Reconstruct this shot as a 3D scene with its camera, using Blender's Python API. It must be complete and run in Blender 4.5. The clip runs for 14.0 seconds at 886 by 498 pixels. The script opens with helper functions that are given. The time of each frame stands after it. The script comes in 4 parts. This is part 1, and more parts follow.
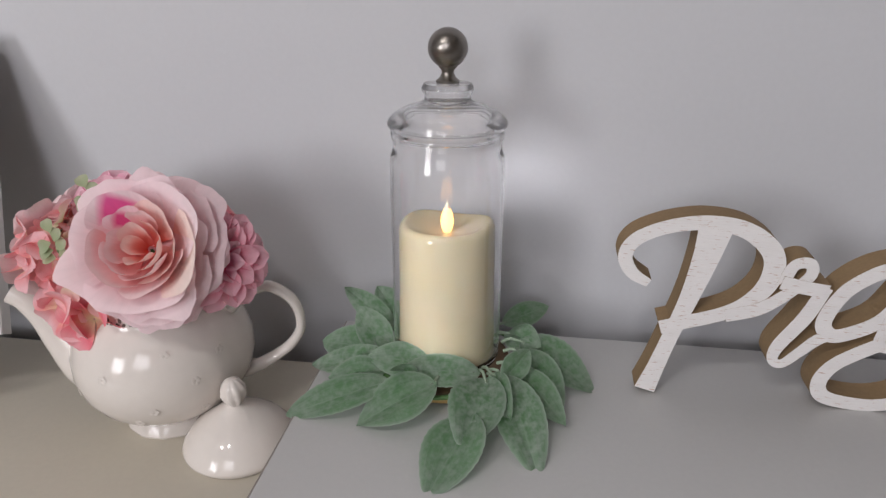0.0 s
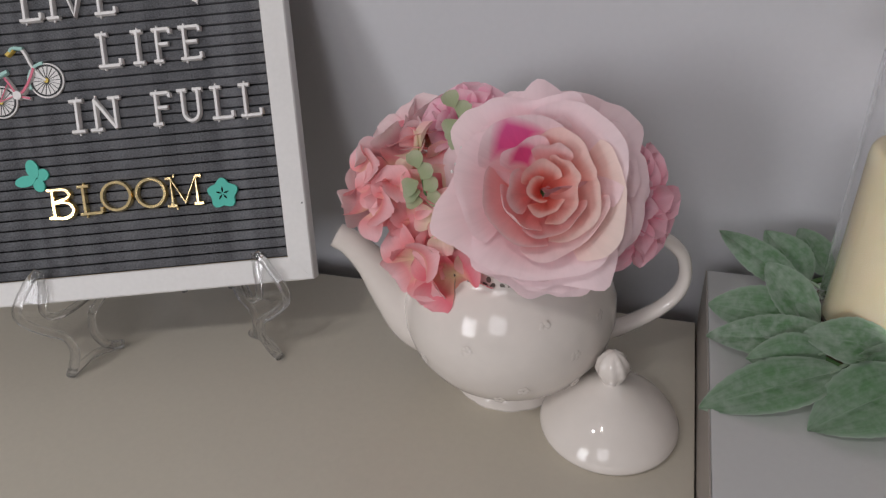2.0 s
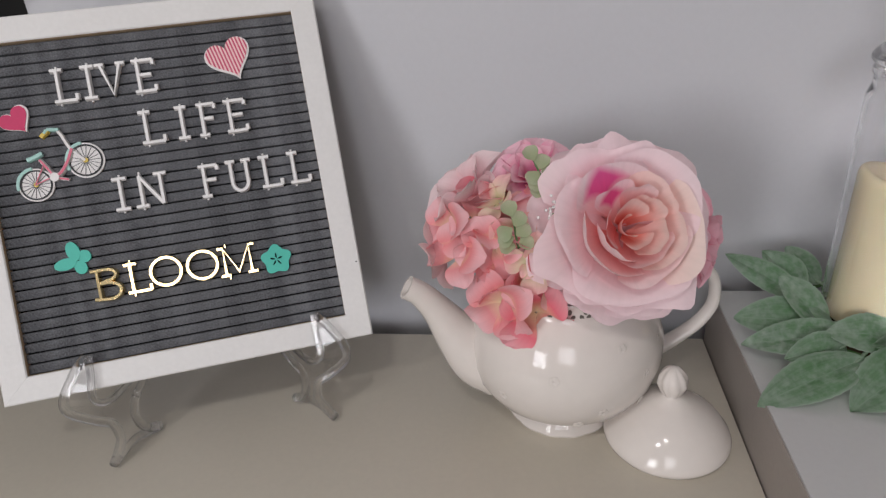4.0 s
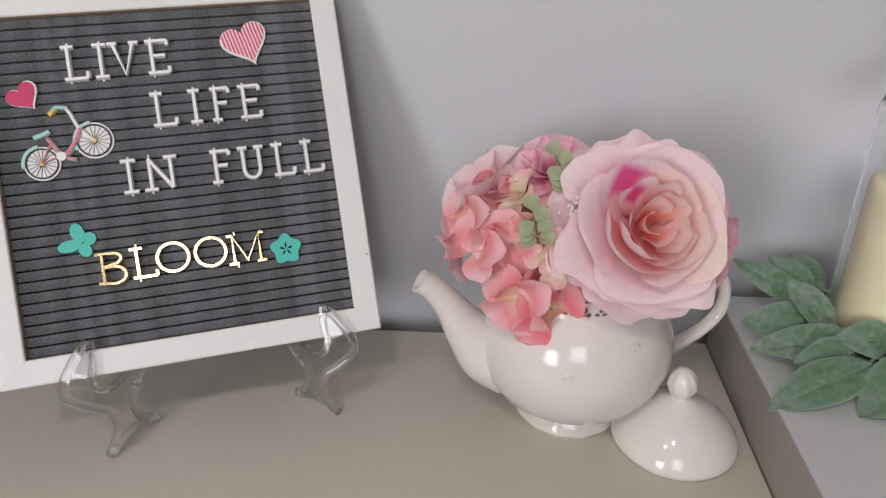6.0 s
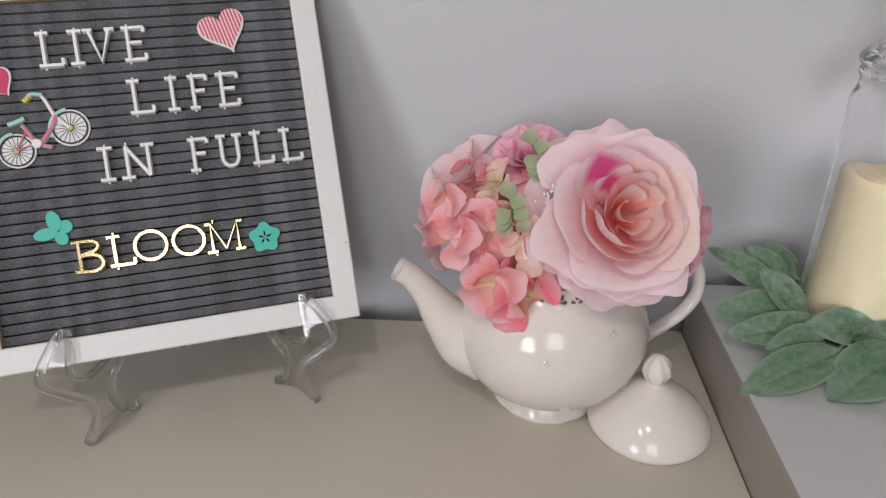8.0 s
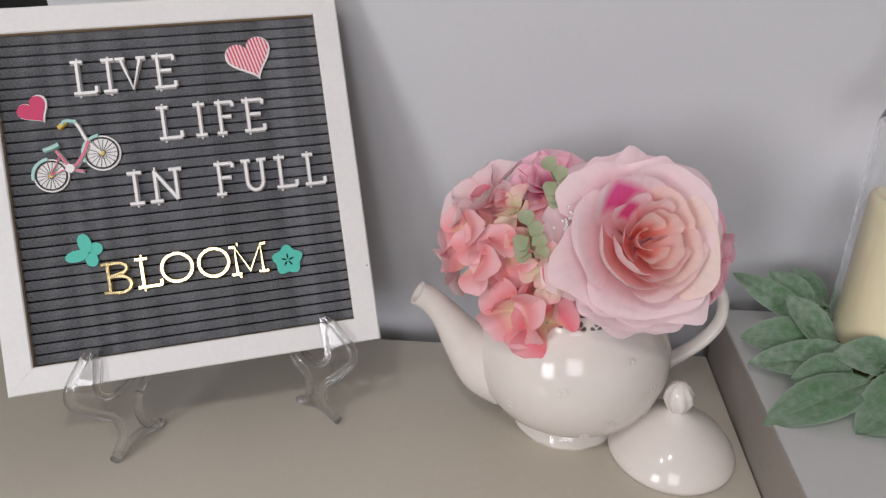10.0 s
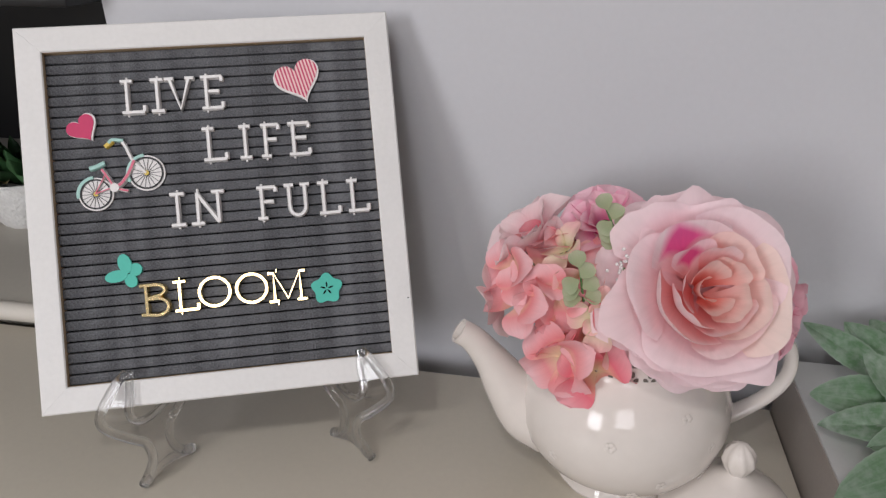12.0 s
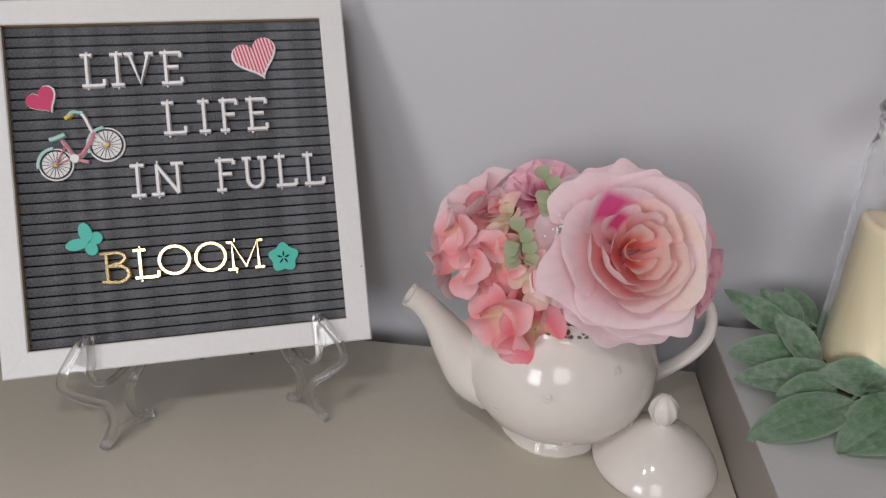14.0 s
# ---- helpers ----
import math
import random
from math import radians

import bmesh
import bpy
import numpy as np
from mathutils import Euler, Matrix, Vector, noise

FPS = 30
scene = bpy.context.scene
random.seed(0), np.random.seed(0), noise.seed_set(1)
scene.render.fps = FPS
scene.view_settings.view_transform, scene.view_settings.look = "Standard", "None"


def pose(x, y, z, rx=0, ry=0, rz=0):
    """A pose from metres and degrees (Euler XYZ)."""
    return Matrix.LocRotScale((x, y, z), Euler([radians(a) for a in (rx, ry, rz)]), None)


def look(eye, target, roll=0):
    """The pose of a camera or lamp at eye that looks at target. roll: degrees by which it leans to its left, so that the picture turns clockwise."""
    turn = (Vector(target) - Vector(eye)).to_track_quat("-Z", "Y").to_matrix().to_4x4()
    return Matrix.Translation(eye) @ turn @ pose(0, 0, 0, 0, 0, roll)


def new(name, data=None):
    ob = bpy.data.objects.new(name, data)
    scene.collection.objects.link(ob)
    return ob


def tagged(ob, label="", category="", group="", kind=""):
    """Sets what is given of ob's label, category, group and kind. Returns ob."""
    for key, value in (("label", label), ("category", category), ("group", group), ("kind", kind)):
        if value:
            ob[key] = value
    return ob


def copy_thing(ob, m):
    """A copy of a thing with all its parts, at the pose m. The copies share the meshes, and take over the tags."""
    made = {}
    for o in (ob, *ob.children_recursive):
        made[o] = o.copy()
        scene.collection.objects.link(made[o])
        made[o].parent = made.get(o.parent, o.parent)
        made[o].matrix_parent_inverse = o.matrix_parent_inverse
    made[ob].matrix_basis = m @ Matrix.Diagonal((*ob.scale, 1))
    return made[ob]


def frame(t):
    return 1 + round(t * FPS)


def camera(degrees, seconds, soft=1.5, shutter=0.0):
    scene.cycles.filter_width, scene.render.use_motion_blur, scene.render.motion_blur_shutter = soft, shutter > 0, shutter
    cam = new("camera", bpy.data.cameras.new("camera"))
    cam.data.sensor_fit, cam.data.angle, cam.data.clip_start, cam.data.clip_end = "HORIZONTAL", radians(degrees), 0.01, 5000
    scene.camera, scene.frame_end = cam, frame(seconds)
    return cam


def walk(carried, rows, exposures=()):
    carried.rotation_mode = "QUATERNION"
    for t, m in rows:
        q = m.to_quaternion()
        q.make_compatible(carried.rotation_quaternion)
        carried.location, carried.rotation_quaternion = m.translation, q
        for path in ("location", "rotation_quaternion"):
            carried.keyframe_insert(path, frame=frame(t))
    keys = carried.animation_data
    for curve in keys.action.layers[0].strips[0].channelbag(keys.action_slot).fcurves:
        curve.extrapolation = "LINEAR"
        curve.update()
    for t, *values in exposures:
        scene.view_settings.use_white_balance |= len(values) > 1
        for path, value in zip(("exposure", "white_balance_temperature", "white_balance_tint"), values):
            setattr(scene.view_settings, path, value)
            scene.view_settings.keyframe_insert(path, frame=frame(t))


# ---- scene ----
cam = camera(66.5, 14.0, 1.35)
PATH = [
    (0, (0.168, -0.515, 1.113), (-0.109, 1.295, 0.308), -0.3),
    (0.5, (0.121, -0.52, 1.101), (-0.279, 1.236, 0.23), -1.1),
    (1, (0.066, -0.509, 1.097), (-0.478, 1.145, 0.113), -3.4),
    (1.5, (0.0023, -0.4737, 1.0872), (-0.6031, 1.1266, 0.0518), -4.45),
    (2, (-0.0411, -0.4342, 1.0921), (-0.6179, 1.1551, 0.0244), -4.52),
    (2.5, (-0.0558, -0.4209, 1.0882), (-0.5534, 1.2095, 0.0421), -3.95),
    (3, (-0.0938, -0.4291, 1.0912), (-0.4745, 1.2338, 0.049), -3.58),
    (3.5, (-0.1335, -0.4558, 1.0962), (-0.3959, 1.2548, 0.0936), -3.75),
    (4, (-0.1551, -0.489, 1.109), (-0.3819, 1.2612, 0.1673), -3.43),
    (4.2, (-0.154, -0.498, 1.111), (-0.424, 1.265, 0.207), -3.55),
    (6.3, (-0.181, -0.491, 1.099), (-0.328, 1.276, 0.173), -0.4),
    (6.5, (-0.179, -0.492, 1.099), (-0.317, 1.275, 0.172), -0.4),
    (7, (-0.18, -0.493, 1.097), (-0.289, 1.269, 0.158), 0.1),
    (7.5, (-0.178, -0.494, 1.098), (-0.291, 1.264, 0.152), 0.1),
    (9.8, (-0.168, -0.496, 1.106), (-0.337, 1.266, 0.174), -0.6),
    (10, (-0.168, -0.493, 1.107), (-0.375, 1.275, 0.196), -0.8),
    (10.5, (-0.168, -0.474, 1.105), (-0.483, 1.288, 0.211), -1),
    (11, (-0.174, -0.464, 1.102), (-0.534, 1.294, 0.218), -1),
    (11.5, (-0.172, -0.461, 1.102), (-0.53, 1.3, 0.222), -0.4),
    (12, (-0.167, -0.467, 1.108), (-0.528, 1.298, 0.24), -0.6),
    (12.5, (-0.159, -0.479, 1.113), (-0.533, 1.296, 0.269), -0.5),
    (13, (-0.153, -0.489, 1.111), (-0.495, 1.3, 0.284), 0.1),
    (13.5, (-0.154, -0.497, 1.108), (-0.433, 1.289, 0.252), 0.8),
    (14, (-0.159, -0.5, 1.106), (-0.383, 1.28, 0.223), 1.4),
]
EXPOSURE = [(0, 0.11), (1, 0.0), (1.5, -0.08), (2, -0.25), (2.5, -0.16), (3, -0.16), (3.5, -0.20), (4.2, -0.04), (6.3, 0.08), (7.7, 0.06), (10, 0.11), (10.5, 0.11), (11, 0.04), (12.5, 0.06), (14, -0.07)]
walk(cam, [(t, look(eye, target, roll)) for t, eye, target, roll in PATH], EXPOSURE)

# ---- light ----
world = bpy.data.worlds.new("world")
scene.world = world
world.use_nodes = True
wn = world.node_tree
sky = wn.nodes.new("ShaderNodeTexSky")
sky.sky_type, sky.sun_disc = "NISHITA", False
sky.sun_elevation, sky.sun_rotation = radians(35), radians(200)
wn.nodes["Background"].inputs["Strength"].default_value = 0.08
wn.links.new(sky.outputs[0], wn.nodes["Background"].inputs["Color"])


def area_lamp(name, eye, target, sx, sy, watts, colour):
    data = bpy.data.lights.new(name, "AREA")
    data.shape, data.size, data.size_y, data.energy, data.color = "RECTANGLE", sx, sy, watts, colour
    ob = new(name, data)
    ob.matrix_world = look(eye, target)
    return ob


area_lamp("window_daylight", (-0.08, -2.43, 1.81), (-0.08, 0.0, 1.30), 0.76, 0.86, 11.0, (0.97, 0.955, 1.0))
area_lamp("west_window_daylight", (-1.40, -2.43, 1.45), (-0.6, 0.0, 1.05), 0.62, 0.90, 21.0, (0.96, 0.955, 1.0))
for lx, ly in ((-0.79, -1.40), (-0.28, -1.27)):
    area_lamp("ceiling_lamp_light", (lx, ly, 2.415), (lx, ly, 0.0), 0.13, 0.13, 5.5, (1.0, 0.975, 0.965))


# ---- materials ----
def nodes_of(m):
    m.use_nodes = True
    t = m.node_tree
    return t, t.nodes, t.nodes["Principled BSDF"]


def link(t, a, b):
    t.links.new(a, b)


def surface(name, colour, rough=0.5, metal=0.0, vary=0.08, scale=30.0, fine=400.0, bump=0.15, stretch=(1, 1, 1), coat=0.0, sss=0.0, dist=0.0004, spec=0.5, random_tone=0.0):
    """A procedural surface: broad stains and fine grain in colour, roughness and relief."""
    m = bpy.data.materials.new(name)
    t, n, p = nodes_of(m)
    tc = n.new("ShaderNodeTexCoord")
    mp = n.new("ShaderNodeMapping")
    mp.inputs["Scale"].default_value = stretch
    link(t, tc.outputs["Object"], mp.inputs["Vector"])
    big, small = n.new("ShaderNodeTexNoise"), n.new("ShaderNodeTexNoise")
    big.inputs["Scale"].default_value, big.inputs["Detail"].default_value = scale, 5
    small.inputs["Scale"].default_value, small.inputs["Detail"].default_value = fine, 3
    for k in (big, small):
        link(t, mp.outputs[0], k.inputs["Vector"])
    add = n.new("ShaderNodeMath")
    add.operation = "ADD"
    link(t, big.outputs["Fac"], add.inputs[0])
    link(t, small.outputs["Fac"], add.inputs[1])
    ramp = n.new("ShaderNodeMapRange")
    ramp.inputs["From Min"].default_value, ramp.inputs["From Max"].default_value = 0.6, 1.4
    ramp.inputs["To Min"].default_value, ramp.inputs["To Max"].default_value = 1 - vary, 1 + vary
    link(t, add.outputs[0], ramp.inputs["Value"])
    hsv = n.new("ShaderNodeHueSaturation")
    hsv.inputs["Color"].default_value = (*colour, 1)
    value = ramp.outputs[0]
    if random_tone:
        info = n.new("ShaderNodeObjectInfo")
        r2 = n.new("ShaderNodeMapRange")
        r2.inputs["To Min"].default_value, r2.inputs["To Max"].default_value = 1 - random_tone, 1 + random_tone
        link(t, info.outputs["Random"], r2.inputs["Value"])
        mul = n.new("ShaderNodeMath")
        mul.operation = "MULTIPLY"
        link(t, value, mul.inputs[0])
        link(t, r2.outputs[0], mul.inputs[1])
        value = mul.outputs[0]
    link(t, value, hsv.inputs["Value"])
    link(t, hsv.outputs[0], p.inputs["Base Color"])
    rr = n.new("ShaderNodeMapRange")
    rr.inputs["To Min"].default_value, rr.inputs["To Max"].default_value = max(rough - 0.06, 0.02), min(rough + 0.06, 1)
    link(t, big.outputs["Fac"], rr.inputs["Value"])
    link(t, rr.outputs[0], p.inputs["Roughness"])
    p.inputs["Metallic"].default_value = metal
    p.inputs["Coat Weight"].default_value = coat
    p.inputs["Specular IOR Level"].default_value = spec
    if sss:
        p.inputs["Subsurface Weight"].default_value = sss
        p.inputs["Subsurface Radius"].default_value = (1.0, 0.6, 0.35)
        p.inputs["Subsurface Scale"].default_value = 0.004
    if bump:
        b = n.new("ShaderNodeBump")
        b.inputs["Strength"].default_value, b.inputs["Distance"].default_value = bump, dist
        link(t, small.outputs["Fac"], b.inputs["Height"])
        link(t, b.outputs[0], p.inputs["Normal"])
    return m


def petal_material(name, inner, middle, outer, streak=0.06, rough=0.75, splash=None):
    """Silk petal: colour runs from base to edge along the petal, with fine lengthwise veins."""
    m = bpy.data.materials.new(name)
    t, n, p = nodes_of(m)
    uv = n.new("ShaderNodeUVMap")
    sep = n.new("ShaderNodeSeparateXYZ")
    link(t, uv.outputs[0], sep.inputs[0])
    tc = n.new("ShaderNodeTexCoord")
    cloud = n.new("ShaderNodeTexNoise")
    cloud.inputs["Scale"].default_value = 45
    link(t, tc.outputs["Object"], cloud.inputs["Vector"])
    mix = n.new("ShaderNodeMath")
    mix.operation = "MULTIPLY_ADD"
    mix.inputs[1].default_value = 0.35
    link(t, cloud.outputs["Fac"], mix.inputs[0])
    link(t, sep.outputs["Y"], mix.inputs[2])
    ramp = n.new("ShaderNodeValToRGB")
    e = ramp.color_ramp.elements
    e[0].position, e[0].color = 0.18, (*inner, 1)
    e[1].position, e[1].color = 1.05, (*outer, 1)
    k = e.new(0.6)
    k.color = (*middle, 1)
    link(t, mix.outputs[0], ramp.inputs[0])
    mp = n.new("ShaderNodeMapping")
    mp.inputs["Scale"].default_value = (26, 2.0, 1)
    link(t, uv.outputs[0], mp.inputs["Vector"])
    vein = n.new("ShaderNodeTexNoise")
    vein.inputs["Scale"].default_value = 1
    link(t, mp.outputs[0], vein.inputs["Vector"])
    rg = n.new("ShaderNodeMapRange")
    rg.inputs["To Min"].default_value, rg.inputs["To Max"].default_value = 1 - streak, 1 + streak
    link(t, vein.outputs["Fac"], rg.inputs["Value"])
    tint = ramp.outputs[0]
    if splash:
        cu, cv, ru, rv, dye = splash
        du, dv = n.new("ShaderNodeMath"), n.new("ShaderNodeMath")
        for node, axis, c in ((du, "X", cu), (dv, "Y", cv)):
            node.operation = "SUBTRACT"
            link(t, sep.outputs[axis], node.inputs[0])
            node.inputs[1].default_value = c
        far = []
        for node, size in ((du, ru), (dv, rv)):
            a, d = n.new("ShaderNodeMath"), n.new("ShaderNodeMath")
            a.operation, d.operation = "ABSOLUTE", "DIVIDE"
            link(t, node.outputs[0], a.inputs[0])
            link(t, a.outputs[0], d.inputs[0])
            d.inputs[1].default_value = size
            far.append(d.outputs[0])
        total, wet, dyed = n.new("ShaderNodeMath"), n.new("ShaderNodeMapRange"), n.new("ShaderNodeMix")
        total.operation = "ADD"
        link(t, far[0], total.inputs[0])
        link(t, far[1], total.inputs[1])
        wet.inputs["From Min"].default_value, wet.inputs["From Max"].default_value = 1.25, 0.60
        link(t, total.outputs[0], wet.inputs["Value"])
        dyed.data_type = "RGBA"
        link(t, wet.outputs[0], dyed.inputs[0])
        link(t, tint, dyed.inputs[6])
        dyed.inputs[7].default_value = (*dye, 1)
        tint = dyed.outputs[2]
    hsv = n.new("ShaderNodeHueSaturation")
    link(t, tint, hsv.inputs["Color"])
    link(t, rg.outputs[0], hsv.inputs["Value"])
    link(t, hsv.outputs[0], p.inputs["Base Color"])
    p.inputs["Roughness"].default_value = rough
    p.inputs["Specular IOR Level"].default_value = 0.25
    weave = n.new("ShaderNodeTexNoise")
    weave.inputs["Scale"].default_value = 900
    link(t, tc.outputs["Object"], weave.inputs["Vector"])
    b = n.new("ShaderNodeBump")
    b.inputs["Strength"].default_value, b.inputs["Distance"].default_value = 0.15, 0.0003
    hadd = n.new("ShaderNodeMath")
    hadd.operation = "ADD"
    link(t, vein.outputs["Fac"], hadd.inputs[0])
    link(t, weave.outputs["Fac"], hadd.inputs[1])
    link(t, hadd.outputs[0], b.inputs["Height"])
    link(t, b.outputs[0], p.inputs["Normal"])
    tr = n.new("ShaderNodeBsdfTranslucent")
    link(t, hsv.outputs[0], tr.inputs["Color"])
    ms = n.new("ShaderNodeMixShader")
    ms.inputs[0].default_value = 0.36
    link(t, p.outputs[0], ms.inputs[1])
    link(t, tr.outputs[0], ms.inputs[2])
    link(t, ms.outputs[0], n["Material Output"].inputs["Surface"])
    return m


def glass(name, colour=(1, 1, 1), rough=0.0, ior=1.45):
    m = bpy.data.materials.new(name)
    t, n, p = nodes_of(m)
    p.inputs["Base Color"].default_value = (*colour, 1)
    p.inputs["Transmission Weight"].default_value = 1
    p.inputs["IOR"].default_value = ior
    tc, nz = n.new("ShaderNodeTexCoord"), n.new("ShaderNodeTexNoise")
    nz.inputs["Scale"].default_value = 60
    link(t, tc.outputs["Object"], nz.inputs["Vector"])
    b = n.new("ShaderNodeBump")
    b.inputs["Strength"].default_value, b.inputs["Distance"].default_value = 0.05, 0.0006
    link(t, nz.outputs["Fac"], b.inputs["Height"])
    link(t, b.outputs[0], p.inputs["Normal"])
    p.inputs["Roughness"].default_value = rough
    return m


def thin_clear(name, ior, body, rough=0.04):
    """Clear plastic: mostly see-through with a glossy skin; body is the share that bends light."""
    m = glass(name, (1, 1, 1), rough, ior)
    t, n, p = nodes_of(m)
    clear, gloss, fres, skin, mix = n.new("ShaderNodeBsdfTransparent"), n.new("ShaderNodeBsdfGlossy"), n.new("ShaderNodeLayerWeight"), n.new("ShaderNodeMixShader"), n.new("ShaderNodeMixShader")
    fres.inputs["Blend"].default_value = 0.25
    share = n.new("ShaderNodeMapRange")
    share.inputs["To Min"].default_value, share.inputs["To Max"].default_value = 0.07, 0.60
    gloss.inputs["Roughness"].default_value = rough
    clear.inputs["Color"].default_value = (0.985, 0.985, 0.985, 1)
    link(t, fres.outputs["Facing"], share.inputs["Value"])
    link(t, share.outputs[0], skin.inputs[0])
    link(t, clear.outputs[0], skin.inputs[1])
    link(t, gloss.outputs[0], skin.inputs[2])
    mix.inputs[0].default_value = body
    link(t, skin.outputs[0], mix.inputs[1])
    link(t, p.outputs[0], mix.inputs[2])
    link(t, mix.outputs[0], n["Material Output"].inputs["Surface"])
    return m


def glow(name, colour, strength):
    m = bpy.data.materials.new(name)
    t, n, p = nodes_of(m)
    p.inputs["Base Color"].default_value = (*colour, 1)
    p.inputs["Emission Color"].default_value = (*colour, 1)
    p.inputs["Emission Strength"].default_value = strength
    return m


def striped(name, a, b, per_metre, angle=0.0):
    m = surface(name, a, 0.5, bump=0.05)
    t, n, p = nodes_of(m)
    tc, mp = n.new("ShaderNodeTexCoord"), n.new("ShaderNodeMapping")
    mp.inputs["Rotation"].default_value = (0, 0, radians(angle))
    link(t, tc.outputs["Object"], mp.inputs["Vector"])
    w = n.new("ShaderNodeTexWave")
    w.inputs["Scale"].default_value = per_metre * 6.2832 / 20
    link(t, mp.outputs[0], w.inputs["Vector"])
    r = n.new("ShaderNodeValToRGB")
    r.color_ramp.elements[0].position, r.color_ramp.elements[0].color = 0.45, (*a, 1)
    r.color_ramp.elements[1].position, r.color_ramp.elements[1].color = 0.55, (*b, 1)
    link(t, w.outputs["Fac"], r.inputs[0])
    link(t, r.outputs[0], p.inputs["Base Color"])
    return m


M_WALL = surface("grey_wall_paint", (0.56, 0.56, 0.585), 0.75, vary=0.02, scale=3, fine=220, bump=0.12, dist=0.0006)
M_WHITE_WALL = surface("white_room_paint", (0.58, 0.57, 0.56), 0.8, vary=0.03, scale=2, fine=150)
M_FLOOR = surface("oak_floor", (0.30, 0.20, 0.12), 0.45, vary=0.2, scale=4, fine=60, stretch=(1, 8, 1))
M_BEIGE = surface("beige_lacquer", (0.58, 0.535, 0.45), 0.36, vary=0.03, scale=7, fine=260, bump=0.05)
M_WHITE_TOP = surface("white_lacquer", (0.50, 0.495, 0.49), 0.38, vary=0.025, scale=6, fine=260, bump=0.05)
M_SHELF = surface("greige_lacquer", (0.40, 0.375, 0.33), 0.4, vary=0.04, scale=8, fine=260, bump=0.05)
M_SIDE_SHEET = surface("taupe_side", (0.33, 0.295, 0.265), 0.45, vary=0.05, scale=9, fine=260, bump=0.05)
M_LIP = surface("cream_moulding", (0.62, 0.58, 0.52), 0.45, vary=0.04)
M_BLACK = surface("black_gloss", (0.003, 0.003, 0.004), 0.4, vary=0.1)
M_FRAME = surface("white_painted_wood", (0.74, 0.725, 0.71), 0.55, vary=0.04, scale=25, fine=300, stretch=(1, 1, 1), bump=0.35)
M_RAW = surface("bare_pine_edge", (0.50, 0.37, 0.24), 0.7, vary=0.12)
M_FELT = surface("charcoal_felt", (0.125, 0.127, 0.136), 0.98, vary=0.65, scale=70, fine=900, bump=1.0, dist=0.0012, spec=0.1)
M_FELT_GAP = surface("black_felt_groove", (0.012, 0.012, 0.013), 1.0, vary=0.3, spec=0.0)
M_LETTER = surface("white_plastic", (0.80, 0.78, 0.77), 0.35, vary=0.02, bump=0.03)
M_GOLD = surface("gold_chrome", (0.95, 0.77, 0.42), 0.14, metal=1.0, vary=0.03, bump=0.1)
M_TEAL = surface("teal_card", (0.075, 0.50, 0.40), 0.6, vary=0.05, fine=700)
M_HOT = surface("hot_pink_card", (0.56, 0.022, 0.115), 0.55, vary=0.05)
M_STRIPE = striped("pink_striped_card", (0.58, 0.05, 0.13), (0.84, 0.58, 0.58), 430, 4)
M_CARD = surface("white_card", (0.80, 0.77, 0.76), 0.6, vary=0.03)
M_PINK = surface("pink_card", (0.70, 0.16, 0.24), 0.55)
M_MINT = surface("mint_card", (0.38, 0.62, 0.57), 0.55)
M_YELLOW = surface("yellow_card", (0.72, 0.52, 0.10), 0.55)
M_INK = surface("black_ink", (0.02, 0.02, 0.022), 0.6)
M_CERAMIC = surface("ivory_glazed_ceramic", (0.70, 0.645, 0.60), 0.07, spec=0.42, vary=0.025, scale=20, fine=120, bump=0.05)
# shade of the teapot rim's holes, given as a flat colour
M_HOLE_SHADE = surface("hole_shade_colour", (0.16, 0.14, 0.12), 0.8)
M_GLASS = glass("clear_glass")
M_ACRYLIC = thin_clear("clear_acrylic", 1.49, 0.7, 0.02)
M_LID = thin_clear("clear_lid_glass", 1.47, 0.92, 0.0)
M_SHEET = thin_clear("clear_acrylic_sheet", 1.45, 0.0)
M_NICKEL = surface("brushed_nickel", (0.24, 0.22, 0.20), 0.30, metal=1.0, vary=0.12, scale=10, fine=250, stretch=(1, 1, 14), bump=0.08)
M_WAX = surface("ivory_wax", (0.49, 0.43, 0.295), 0.20, vary=0.04, scale=40, fine=180, bump=0.12, sss=0.35)
M_FLAME = glow("candle_flame", (1.0, 0.53, 0.18), 2.6)
M_FLAME_TIP = surface("frosted_flame_tip", (0.85, 0.75, 0.62), 0.5, sss=0.4)
M_WOOD = surface("brown_wood", (0.11, 0.065, 0.035), 0.5, vary=0.25, scale=30, fine=200, stretch=(1, 9, 1))
M_BRASS = surface("brass_rim", (0.55, 0.38, 0.16), 0.35, metal=0.9)
M_MDF = surface("brown_mdf_edge", (0.25, 0.165, 0.085), 0.8, vary=0.12, scale=30)
M_STEM = surface("green_stem", (0.10, 0.20, 0.07), 0.7, vary=0.2)
M_STALK = surface("frosted_stalk", (0.30, 0.38, 0.28), 0.9, vary=0.2)
M_STONE = surface("white_cast_stone", (0.66, 0.65, 0.63), 0.85, vary=0.15, scale=60, fine=260, bump=1.0, dist=0.002)
M_SUCC = surface("dark_green_succulent", (0.06, 0.16, 0.06), 0.5, vary=0.35, scale=40, random_tone=0.3)
M_SUCC_RED = surface("bronze_green_succulent", (0.16, 0.13, 0.06), 0.5, vary=0.35, scale=40)


